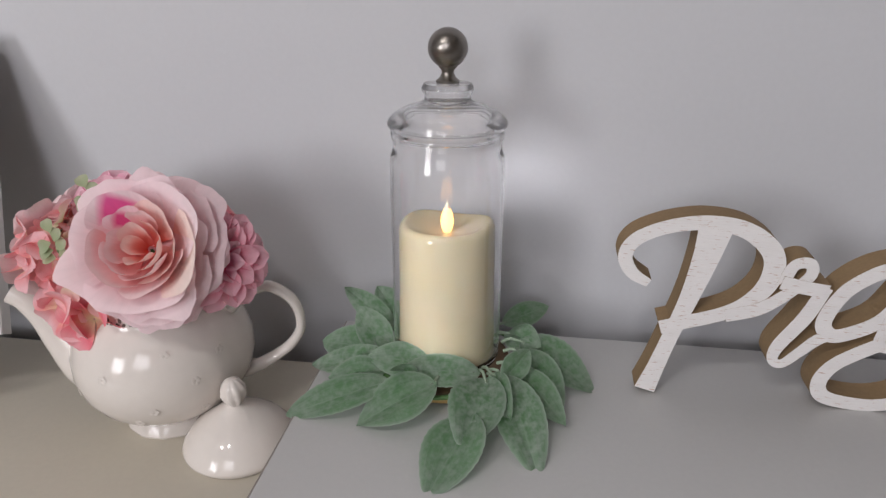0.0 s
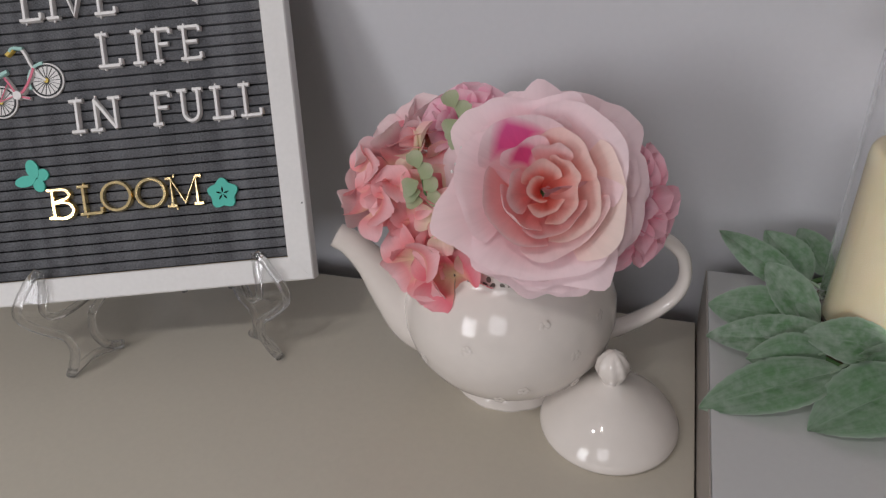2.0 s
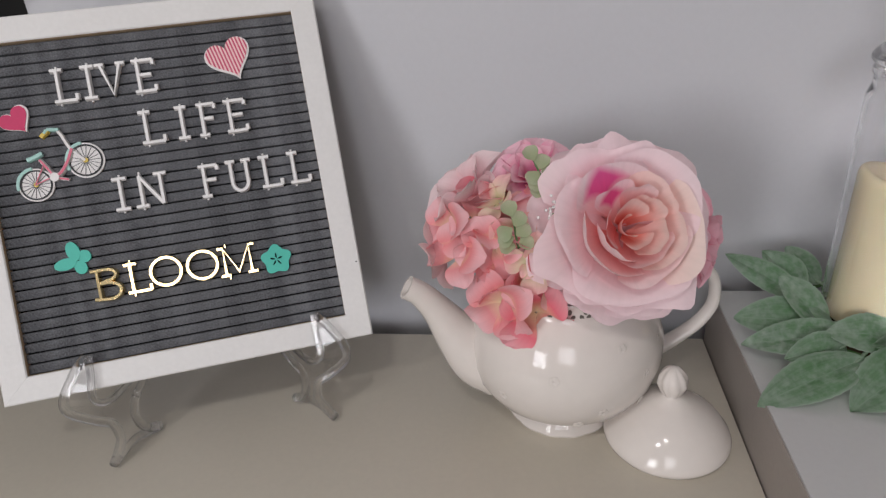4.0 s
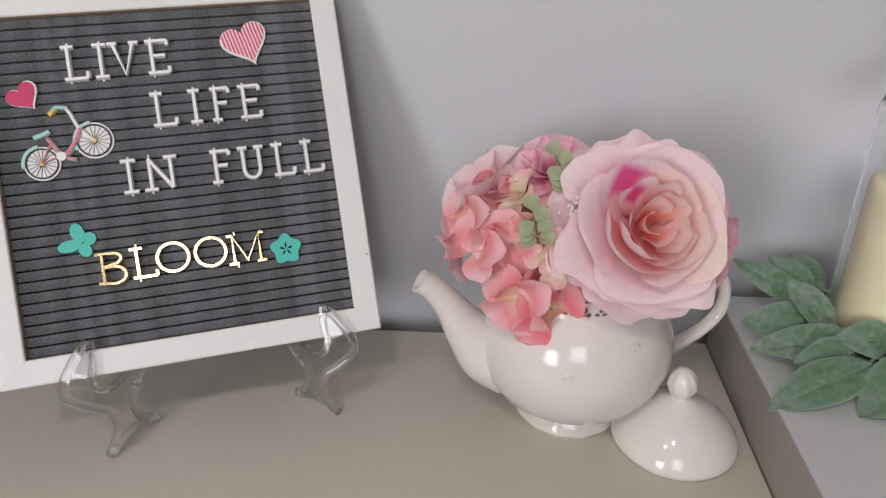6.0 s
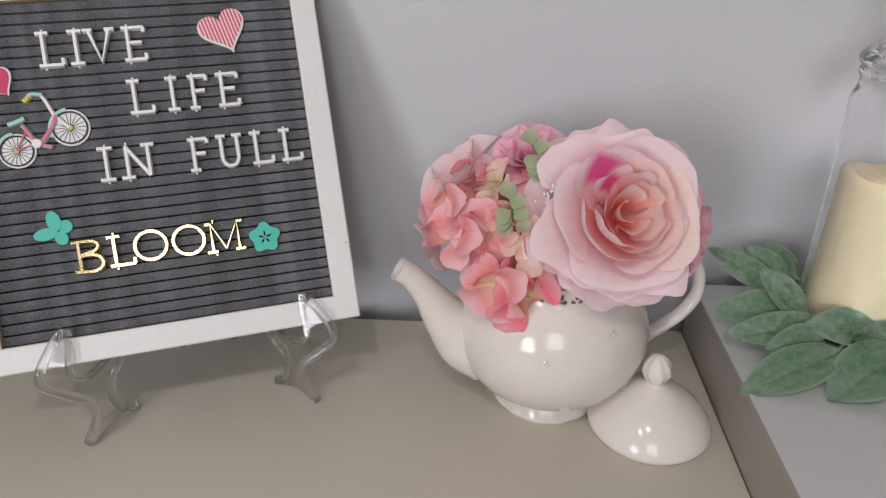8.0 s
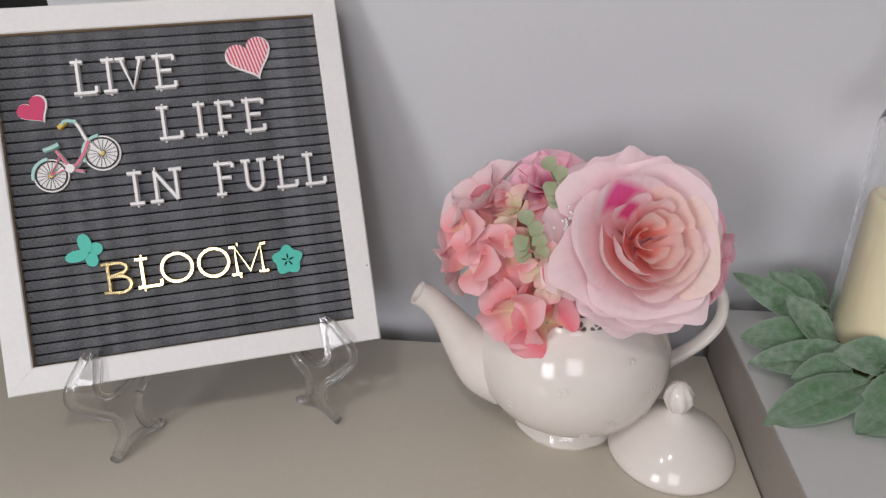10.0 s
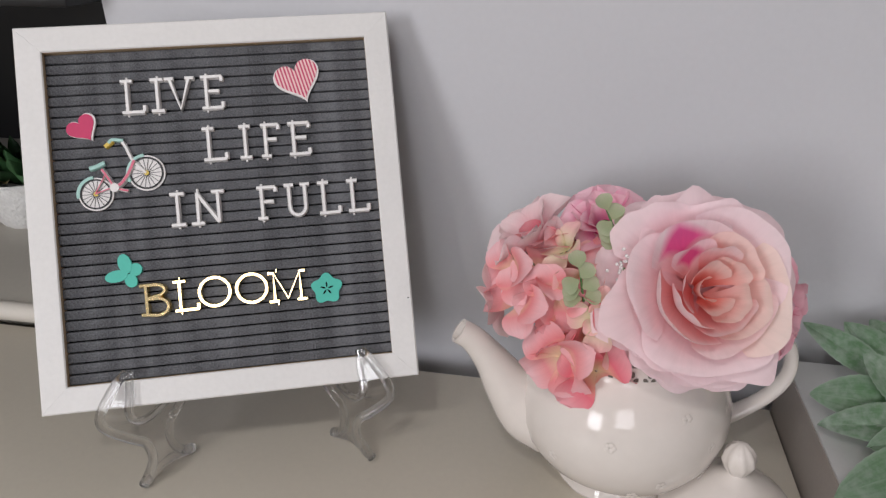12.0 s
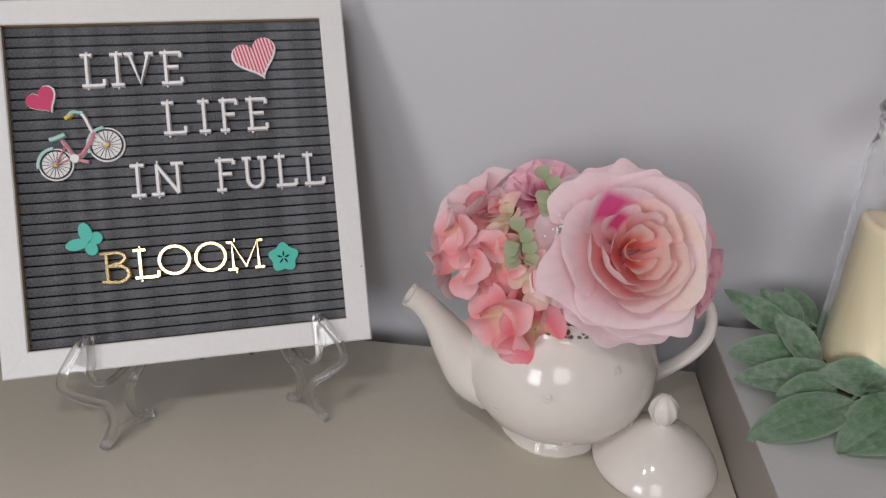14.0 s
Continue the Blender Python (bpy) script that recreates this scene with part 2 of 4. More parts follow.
def distressed_white():
    """White-washed board with short flecks of bare wood along the grain."""
    m = surface("whitewashed_wood", (0.76, 0.73, 0.72), 0.7, vary=0.05, scale=18, fine=160, stretch=(1, 9, 1), bump=0.3)
    t, n, p = nodes_of(m)
    src = p.inputs["Base Color"].links[0].from_socket
    tc, mp, nz, rg = n.new("ShaderNodeTexCoord"), n.new("ShaderNodeMapping"), n.new("ShaderNodeTexNoise"), n.new("ShaderNodeMapRange")
    mp.inputs["Scale"].default_value = (130, 1000, 60)
    nz.inputs["Scale"].default_value, nz.inputs["Detail"].default_value = 1.0, 3
    link(t, tc.outputs["Object"], mp.inputs["Vector"])
    link(t, mp.outputs[0], nz.inputs["Vector"])
    rg.inputs["From Min"].default_value, rg.inputs["From Max"].default_value = 0.625, 0.70
    link(t, nz.outputs["Fac"], rg.inputs["Value"])
    mix = n.new("ShaderNodeMix")
    mix.data_type = "RGBA"
    link(t, rg.outputs[0], mix.inputs[0])
    link(t, src, mix.inputs[6])
    mix.inputs[7].default_value = (0.48, 0.31, 0.24, 1)
    link(t, mix.outputs[2], p.inputs["Base Color"])
    return m


M_SIGN = distressed_white()


def frosted_leaf():
    """Lamb's-ear leaf: green under a patchy white bloom, paler at midrib and margin."""
    m = petal_material("frosted_lambs_ear", (0.31, 0.45, 0.30), (0.21, 0.40, 0.20), (0.30, 0.44, 0.29), 0.25, 0.9)
    t, n, p = nodes_of(m)
    src = p.inputs["Base Color"].links[0].from_socket
    tc, nz = n.new("ShaderNodeTexCoord"), n.new("ShaderNodeTexNoise")
    nz.inputs["Scale"].default_value, nz.inputs["Detail"].default_value = 210, 10
    link(t, tc.outputs["Object"], nz.inputs["Vector"])
    info = n.new("ShaderNodeObjectInfo")
    mr = n.new("ShaderNodeMapRange")
    mr.inputs["From Min"].default_value, mr.inputs["From Max"].default_value = 0.34, 0.74
    link(t, nz.outputs["Fac"], mr.inputs["Value"])
    mul = n.new("ShaderNodeMath")
    mul.operation = "MULTIPLY"
    link(t, mr.outputs[0], mul.inputs[0])
    rm = n.new("ShaderNodeMapRange")
    rm.inputs["To Min"].default_value, rm.inputs["To Max"].default_value = 0.5, 1.0
    link(t, info.outputs["Random"], rm.inputs["Value"])
    link(t, rm.outputs[0], mul.inputs[1])
    uv, sep = n.new("ShaderNodeUVMap"), n.new("ShaderNodeSeparateXYZ")
    link(t, uv.outputs[0], sep.inputs[0])
    rib = n.new("ShaderNodeValToRGB")
    el = rib.color_ramp.elements
    el[0].position, el[0].color = 0.0, (0.9, 0.9, 0.9, 1)
    el[1].position, el[1].color = 1.0, (0.8, 0.8, 0.8, 1)
    for pos, v in ((0.09, 0.12), (0.47, 0.0), (0.5, 0.5), (0.53, 0.0), (0.91, 0.12)):
        k = el.new(pos)
        k.color = (v, v, v, 1)
    link(t, sep.outputs["X"], rib.inputs[0])
    mx = n.new("ShaderNodeMath")
    mx.operation = "MAXIMUM"
    link(t, mul.outputs[0], mx.inputs[0])
    link(t, rib.outputs[0], mx.inputs[1])
    mix = n.new("ShaderNodeMix")
    mix.data_type = "RGBA"
    link(t, mx.outputs[0], mix.inputs[0])
    link(t, src, mix.inputs[6])
    mix.inputs[7].default_value = (0.68, 0.74, 0.69, 1)
    link(t, mix.outputs[2], p.inputs["Base Color"])
    return m


M_LEAF = frosted_leaf()
M_EUC = petal_material("sage_eucalyptus", (0.40, 0.45, 0.27), (0.39, 0.46, 0.28), (0.46, 0.50, 0.34), 0.1, 0.8)
P_OUT = petal_material("blush_petal", (0.90, 0.46, 0.48), (0.93, 0.62, 0.65), (0.94, 0.76, 0.79))
P_MID = petal_material("pink_petal", (0.86, 0.21, 0.20), (0.91, 0.42, 0.41), (0.94, 0.74, 0.75))
P_IN = petal_material("peach_petal", (0.84, 0.18, 0.14), (0.91, 0.38, 0.32), (0.94, 0.72, 0.67))
P_BUTTER = petal_material("cream_edged_petal", (0.88, 0.34, 0.30), (0.93, 0.57, 0.53), (0.94, 0.77, 0.71))
P_HOT = petal_material("hot_pink_splashed_petal", (0.90, 0.42, 0.40), (0.93, 0.61, 0.63), (0.94, 0.76, 0.79), 0.08, splash=(0.46, 0.68, 0.32, 0.34, (0.84, 0.13, 0.37)))
P_HYD = petal_material("coral_floret_petal", (0.88, 0.68, 0.42), (0.90, 0.22, 0.28), (0.94, 0.44, 0.49))
P_HYD2 = petal_material("salmon_floret_petal", (0.88, 0.74, 0.48), (0.91, 0.36, 0.38), (0.94, 0.58, 0.61))
P_CREAM = petal_material("cream_floret_petal", (0.66, 0.70, 0.36), (0.89, 0.74, 0.58), (0.93, 0.58, 0.56))
P_PALE = petal_material("pale_pink_petal", (0.84, 0.38, 0.45), (0.87, 0.58, 0.61), (0.88, 0.70, 0.71))
P_DAH = petal_material("rose_pink_petal", (0.70, 0.08, 0.18), (0.83, 0.25, 0.36), (0.89, 0.53, 0.61))
P_MAG = petal_material("magenta_petal", (0.80, 0.12, 0.34), (0.86, 0.30, 0.48), (0.92, 0.60, 0.68))


# ---- builders ----
def mesh_of(name, bm, mats, smooth=True, normals=True):
    if normals:
        bmesh.ops.recalc_face_normals(bm, faces=bm.faces)
    me = bpy.data.meshes.new(name)
    bm.to_mesh(me)
    bm.free()
    for m in (mats if isinstance(mats, (list, tuple)) else [mats]):
        me.materials.append(m)
    if smooth:
        me.polygons.foreach_set("use_smooth", [True] * len(me.polygons))
        me.set_sharp_from_angle(angle=radians(42))
    return me


def part(name, bm, mats, parent=None, label="", smooth=True, m=None):
    ob = new(name, bm if isinstance(bm, bpy.types.Mesh) else mesh_of(name, bm, mats, smooth))
    if m is not None:
        ob.matrix_basis = m
    if parent is not None:
        ob.parent = parent
    if label:
        tagged(ob, label)
    return ob


def thing(name, m, label, category, group="", kind=""):
    ob = new(name)
    ob.empty_display_size = 0.02
    ob.matrix_basis = m
    return tagged(ob, label, category, group, kind)


def box(x0, x1, y0, y1, z0, z1, bevel=0.0, seg=2):
    bm = bmesh.new()
    bmesh.ops.create_cube(bm, size=1)
    for v in bm.verts:
        v.co = Vector(((x0 + x1) / 2 + v.co.x * (x1 - x0), (y0 + y1) / 2 + v.co.y * (y1 - y0), (z0 + z1) / 2 + v.co.z * (z1 - z0)))
    if bevel:
        bmesh.ops.bevel(bm, geom=bm.edges[:], offset=bevel, segments=seg, affect="EDGES", profile=0.5)
    return bm


def lathe(profile, seg=64, wave=None):
    """Turn (r, z) round the z axis; wave(angle, r, z) may return another r and z."""
    bm = bmesh.new()
    rings = []
    for r, z in profile:
        ring = []
        for i in range(seg):
            a = 2 * math.pi * i / seg
            rr, zz = wave(a, r, z) if wave else (r, z)
            ring.append(bm.verts.new((rr * math.cos(a), rr * math.sin(a), zz)))
        rings.append(ring)
    for a, b in zip(rings, rings[1:]):
        for i in range(seg):
            j = (i + 1) % seg
            bm.faces.new((a[i], a[j], b[j], b[i]))
    bmesh.ops.remove_doubles(bm, verts=bm.verts, dist=1e-6)
    return bm


def smooth_line(points, steps=6):
    """Catmull-Rom through points of any dimension."""
    pts = [np.array(p, float) for p in points]
    pts = [2 * pts[0] - pts[1]] + pts + [2 * pts[-1] - pts[-2]]
    out = []
    for i in range(1, len(pts) - 2):
        a, b, c, d = pts[i - 1:i + 3]
        for k in range(steps):
            s = k / steps
            out.append(0.5 * (2 * b + (c - a) * s + (2 * a - 5 * b + 4 * c - d) * s ** 2 + (3 * b - a - 3 * c + d) * s ** 3))
    out.append(pts[-2])
    return out


def tube(points, radii, seg=12, steps=6, flat=1.0, mouth=0.0, bm=None):
    """A round or flattened bar along a smooth line; radii follow the points. mouth: depth of a hollow at the far end."""
    bm = bm or bmesh.new()
    line = smooth_line([(*p, r) for p, r in zip(points, radii)], steps)
    rings, side = [], None
    for i, q in enumerate(line):
        p = Vector(q[:3])
        d = (Vector(line[min(i + 1, len(line) - 1)][:3]) - Vector(line[max(i - 1, 0)][:3])).normalized()
        if side is None:
            side = d.orthogonal().normalized() if abs(d.y) > 0.9 else Vector((0, 1, 0))
        side = (side - d * side.dot(d)).normalized()
        up = d.cross(side)
        rings.append([bm.verts.new(p + side * (q[3] * flat * math.cos(2 * math.pi * k / seg)) + up * (q[3] * math.sin(2 * math.pi * k / seg))) for k in range(seg)])
    if mouth:
        p, r = Vector(line[-1][:3]), line[-1][3]
        back = (Vector(line[-3][:3]) - p).normalized() * mouth
        for f, g in ((0.78, 0.0), (0.7, 1.0)):
            rings.append([bm.verts.new(p + back * g + (v.co - p) * f) for v in rings[len(line) - 1]])
    for a, b in zip(rings, rings[1:]):
        for k in range(seg):
            bm.faces.new((a[k], a[(k + 1) % seg], b[(k + 1) % seg], b[k]))
    bm.faces.new(rings[0][::-1])
    bm.faces.new(rings[-1])
    return bm


FLAT = ((-0.5, 0.0), (-0.5, 1.0), (0.5, 1.0), (0.5, 0.0))
ROUND = ((-0.5, 0.0), (-0.5, 0.55), (-0.28, 1.0), (0.28, 1.0), (0.5, 0.55), (0.5, 0.0))


def ribbon(points, widths, depth, bm=None, base=0.0, section=ROUND, steps=1, closed=False):
    """A bar that lies in the xy plane and rises along z; material 0 on top, 1 on the sides."""
    bm = bm or bmesh.new()
    widths = widths if isinstance(widths, (list, tuple)) else [widths] * len(points)
    line = [np.array((*p, w), float) for p, w in zip(points, widths)]
    if steps > 1:
        line = smooth_line(line, steps)
    n, rows = len(line), []
    for i, q in enumerate(line):
        a, b = (line[i - 1], line[(i + 1) % n]) if closed else (line[max(i - 1, 0)], line[min(i + 1, n - 1)])
        d = Vector((b[0] - a[0], b[1] - a[1])).normalized()
        s = Vector((d.y, -d.x))
        rows.append([bm.verts.new((q[0] + s.x * q[2] * cx, q[1] + s.y * q[2] * cx, base + depth * cz)) for cx, cz in section])
    m = len(section)
    pairs = list(zip(rows, rows[1:])) + ([(rows[-1], rows[0])] if closed else [])
    for a, b in pairs:
        for k in range(m):
            f = bm.faces.new((a[k], a[(k + 1) % m], b[(k + 1) % m], b[k]))
            f.material_index = 0 if section[k][1] == 1.0 and section[(k + 1) % m][1] == 1.0 else 1
    if not closed:
        for end in (rows[0], rows[-1][::-1]):
            bm.faces.new(end).material_index = 1
    return bm


def plate(outline, depth, bm=None, base=0.0):
    """A flat shape of that outline with thickness."""
    bm = bm or bmesh.new()
    lo = [bm.verts.new((x, y, base)) for x, y in outline]
    hi = [bm.verts.new((x, y, base + depth)) for x, y in outline]
    bm.faces.new(hi)
    bm.faces.new(lo[::-1])
    for i in range(len(lo)):
        j = (i + 1) % len(lo)
        bm.faces.new((lo[i], lo[j], hi[j], hi[i]))
    return bm


def arc(cx, cy, r, a0, a1, n=20, ry=None):
    return [(cx + r * math.cos(radians(a0 + (a1 - a0) * i / n)), cy + (ry or r) * math.sin(radians(a0 + (a1 - a0) * i / n))) for i in range(n + 1)]


def petal_mesh(name, mat, length, width, cup=0.3, curl=0.3, ruffle=0.04, point=0.0, seed=0, nu=9, nv=9, wide=0.62, fold=0.0, thick=0.0, blunt=False):
    """A petal or leaf from its base at the origin along +y, face up +z. cup: sides rise; curl: tip bends down; fold: crease at the midrib."""
    bm = bmesh.new()
    uvl = bm.loops.layers.uv.new("UVMap")
    grid, rnd = [], random.Random(seed)
    ph = [rnd.uniform(0, 6.28) for _ in range(4)]
    for j in range(nv):
        v = j / (nv - 1)
        w = math.sin(math.pi * min(v / (2 * wide), 1)) if v < wide else math.sqrt(max(1 - ((v - wide) / (1 - wide)) ** 2, 0)) ** (0.75 + point)
        w = max(w, 0.10 if v < 0.5 else 0.16 * (1 - point))
        if blunt:
            w = max(0.14, min(v / wide, 1) ** 0.75) if v < wide else max(1 - ((v - wide) / (1 - wide)) ** 2.6, 0.09) ** 0.5
        row = []
        for i in range(nu):
            u = 2 * i / (nu - 1) - 1
            x = u * w * width / 2
            edge = max(abs(u), v) ** 3
            notch = ruffle * length * (math.sin(5 * u + ph[0]) + 0.6 * math.sin(9 * u + ph[1])) * v ** 3
            a = curl * v ** 2 * 1.6
            y = length * (v - 0.18 * curl * v ** 3) + notch * 0.6 - (0.10 * length * u * u * v ** 4 if blunt else 0.0)
            z = cup * width * (u * w) ** 2 * (0.9 - (0.75 * v ** 3 if blunt else 0.0)) - length * 0.32 * math.sin(a) * v + ruffle * width * edge * (math.sin(7 * u + ph[2]) + math.sin(6 * v * 2 + ph[3] + 3 * u)) * 0.8 + fold * width * abs(u) * w * 0.5
            row.append((bm.verts.new((x, y, z)), (i / (nu - 1), v)))
        grid.append(row)
    for j in range(nv - 1):
        for i in range(nu - 1):
            q = (grid[j][i], grid[j][i + 1], grid[j + 1][i + 1], grid[j + 1][i])
            f = bm.faces.new([k[0] for k in q])
            for loop, k in zip(f.loops, q):
                loop[uvl].uv = k[1]
    if thick:
        bmesh.ops.solidify(bm, geom=bm.faces[:], thickness=thick)
    return mesh_of(name, bm, mat, normals=False)


def leaf_mesh(name, mat, length, width, fold=0.25, curl=0.3, twist=0.3, seed=0, nu=11, nv=25):
    """An ovate leaf with a creased midrib, sunken side veins and a finely toothed margin, along +y, face up."""
    bm = bmesh.new()
    uvl = bm.loops.layers.uv.new("UVMap")
    r = random.Random(seed)
    ph, grid = r.uniform(0, 6.28), []
    for j in range(nv):
        v = j / (nv - 1)
        w = math.sin(math.pi * v ** 0.86) ** 0.74 if 0 < v < 1 else 0.0
        w = max(w, 0.02)
        row = []
        for i in range(nu):
            u = 2 * i / (nu - 1) - 1
            edge = abs(u) == 1
            x = u * w * width / 2 * (1 + (0.018 * (-1) ** j if edge else 0))
            vein = -0.012 * width * math.cos(2 * math.pi * (6 * v - 1.6 * abs(u))) * (1 - abs(u) ** 2) * min(1, 4 * abs(u))
            z = fold * abs(x) * (1 - 0.5 * abs(u)) - curl * length * 0.35 * v * v + twist * x * (v - 0.4) + 0.05 * width * math.sin(5 * v + ph + 2 * u) * abs(u) + vein + 0.10 * width * (v - v * v)
            row.append((bm.verts.new((x, length * (v - 0.05 * curl * v ** 2), z)), (i / (nu - 1), v)))
        grid.append(row)
    for j in range(nv - 1):
        for i in range(nu - 1):
            q = (grid[j][i], grid[j][i + 1], grid[j + 1][i + 1], grid[j + 1][i])
            f = bm.faces.new([k[0] for k in q])
            for loop, k in zip(f.loops, q):
                loop[uvl].uv = k[1]
    bmesh.ops.solidify(bm, geom=bm.faces[:], thickness=0.0007)
    return mesh_of(name, bm, mat, normals=False)


def cup_petal(name, mat, radius, height, span, flare, ruffle=0.03, seed=0, nu=31, nv=15, lean=0.0):
    """A rose petal as a piece of a bowl round the z axis, centred on +y, its rim rolled outward and wavy."""
    bm = bmesh.new()
    uvl = bm.loops.layers.uv.new("UVMap")
    r = random.Random(seed)
    ph, grid = [r.uniform(0, 6.28) for _ in range(4)], []
    size = radius + height
    for j in range(nv):
        row = []
        for i in range(nu):
            u = 2 * i / (nu - 1) - 1
            v = j / (nv - 1) * (1 - 0.17 * abs(u) ** 4.0 - ruffle * (0.8 * math.sin(4 * u + ph[0]) + 0.45 * math.sin(9 * u + ph[1]) + 0.22 * math.sin(21 * u + ph[3])))
            a = radians(span / 2) * u * (0.45 + 0.55 * min(1, 1.6 * v) ** 0.7)
            rr = 0.002 + radius * math.sin(min(v, 1.0) * 1.45) ** 0.9 + flare * v ** 5 * (1 + 0.5 * math.sin(3 * u + ph[2]))
            rr *= 1 - lean * v ** 3
            zz = height * v ** 1.25 - flare * 0.8 * v ** 7 + ruffle * size * v ** 3 * (math.sin(6 * u + ph[2]) + 0.5 * math.sin(11 * u + ph[3])) * 0.55
            rr += ruffle * size * v ** 3 * math.sin(8 * u + ph[3]) * 0.5
            row.append((bm.verts.new((rr * math.sin(a), rr * math.cos(a), zz)), (i / (nu - 1), v)))
        grid.append(row)
    for j in range(nv - 1):
        for i in range(nu - 1):
            q = (grid[j][i], grid[j][i + 1], grid[j + 1][i + 1], grid[j + 1][i])
            f = bm.faces.new([k[0] for k in q])
            for loop, k in zip(f.loops, q):
                loop[uvl].uv = k[1]
    return mesh_of(name, bm, mat, normals=False)


def facing(place, normal, spin=0.0):
    """The pose at place whose z axis points along normal."""
    return Matrix.Translation(place) @ Vector(normal).normalized().to_track_quat("Z", "Y").to_matrix().to_4x4() @ pose(0, 0, 0, 0, 0, spin)


def opened(angle, open_deg, r=0.0, z=0.0, roll=0.0):
    """The pose of a petal in a flower that faces +z: round the axis by angle, opened that far from the axis."""
    return pose(0, 0, z, 0, 0, angle) @ pose(0, r, 0, 90 - open_deg, 0, 0) @ pose(0, 0, 0, 0, roll, 0)


# ---- the room ----
T, B = 0.760, 0.808
WALL_Y = 0.036
part("floor", box(-2.6, 2.4, -2.56, 1.0, -0.06, 0.0), M_FLOOR)
part("ceiling", box(-2.6, 2.4, -2.56, 1.0, 2.45, 2.53), M_WHITE_WALL)
part("wall_north", box(-0.545, 2.4, WALL_Y, 0.9, 0, 2.45, 0.003), M_WALL)
part("wall_recess", box(-2.6, -0.545, 0.78, 0.9, 0, 2.45), M_WALL)
part("wall_east", box(2.4, 2.5, -2.56, 1.0, 0, 2.45), M_WHITE_WALL)
def wall_with_opening(name, lo, hi, plane, thick, a, b, z0, z1, along_x):
    """A wall from lo to hi with one opening from a to b and z0 to z1."""
    bm = bmesh.new()
    for p, q, r, t in ((lo, a, 0, 2.45), (b, hi, 0, 2.45), (a, b, 0, z0), (a, b, z1, 2.45)):
        extra = box(p, q, plane, plane + thick, r, t) if along_x else box(plane, plane + thick, p, q, r, t)
        tmp = bpy.data.meshes.new("tmp")
        extra.to_mesh(tmp)
        extra.free()
        bm.from_mesh(tmp)
        bpy.data.meshes.remove(tmp)
    part(name, bm, M_WHITE_WALL, smooth=False)


wall_with_opening("wall_south", -0.80, 2.4, -2.56, 0.12, -0.48, 0.32, 1.36, 2.26, True)
wall_with_opening("wall_south_west", -2.6, -0.80, -2.56, 0.12, -1.83, -0.97, 0.93, 1.97, True)
part("wall_west", box(-2.70, -2.6, -2.56, 1.0, 0, 2.45), M_WHITE_WALL)
for n in ("floor", "ceiling", "wall_north", "wall_recess", "wall_east", "wall_west", "wall_south", "wall_south_west"):
    tagged(bpy.data.objects[n], kind="structure")
tagged(bpy.data.objects["wall_north"], "smooth light grey painted wall behind the furniture", "wall")
for nm, m, w, h in (("window_1", pose(-0.08, -2.50, 1.36), 0.80, 0.90), ("window_2", pose(-1.40, -2.50, 0.93), 0.86, 1.04)):
    win = thing(nm, m, "white framed window that lets in the daylight", "window", kind="structure")
    for a in (-w / 2 + 0.02, w / 2 - 0.02):
        part("window_frame", box(a - 0.02, a + 0.02, -0.02, 0.02, 0, h, 0.004), M_FRAME, win)
    for z in (0.02, h - 0.02):
        part("window_frame", box(-w / 2, w / 2, -0.018, 0.018, z - 0.02, z + 0.02, 0.004), M_FRAME, win)
downlight = thing("ceiling_lamp", pose(-0.79, -1.40, 2.45), "small square white ceiling lamp", "ceiling lamp", "ceiling lamps")
part("housing", box(-0.08, 0.08, -0.08, 0.08, -0.03, 0.0, 0.004), M_FRAME, downlight)
copy_thing(downlight, pose(-0.28, -1.27, 2.45))


# ---- furniture ----
def cabinet(name, x0, x1, y0, y1, top, mat, label):
    root = thing(name, pose(0, 0, 0), label, "cabinet")
    part("top", box(x0, x1, y0, y1, top - 0.052, top, 0.0012), mat, root)
    part("body", box(x0 + 0.01, x1 - 0.01, y0 + 0.02, y1 - 0.005, 0.08, top - 0.053, 0.002), mat, root)
    w = (x1 - x0 - 0.05) / 2
    for k in range(2):
        for z0, z1 in ((0.10, 0.40), (0.41, top - 0.065)):
            d = part("drawer_front", box(x0 + 0.02 + k * (w + 0.01), x0 + 0.02 + k * (w + 0.01) + w, y0 + 0.002, y0 + 0.019, z0, z1, 0.002), mat, root)
            part("handle", box(x0 + 0.02 + k * (w + 0.01) + w / 2 - 0.06, x0 + 0.02 + k * (w + 0.01) + w / 2 + 0.06, y0 - 0.022, y0 + 0.001, (z0 + z1) / 2 - 0.005, (z0 + z1) / 2 + 0.005, 0.003), M_NICKEL, d)
    for x in (x0 + 0.03, x1 - 0.07):
        for y in (y0 + 0.04, y1 - 0.07):
            part("leg", box(x, x + 0.04, y, y + 0.04, 0, 0.079, 0.002), mat, root)
    return root


cabinet("beige_cabinet", -1.25, -0.0008, -0.42, 0.0, T, M_BEIGE, "beige lacquered cabinet top against the grey wall")
tall = cabinet("white_cabinet", 0.0012, 1.15, -0.44, 0.0, B, M_WHITE_TOP, "taller white lacquered cabinet beside the beige one")
# thin sheet added over the white side, coloured darker than the top
part("end_panel", box(0.0002, 0.0011, -0.44, 0.0, 0.08, B - 0.0006), M_SIDE_SHEET, tall, "thin taupe sheet over the side")

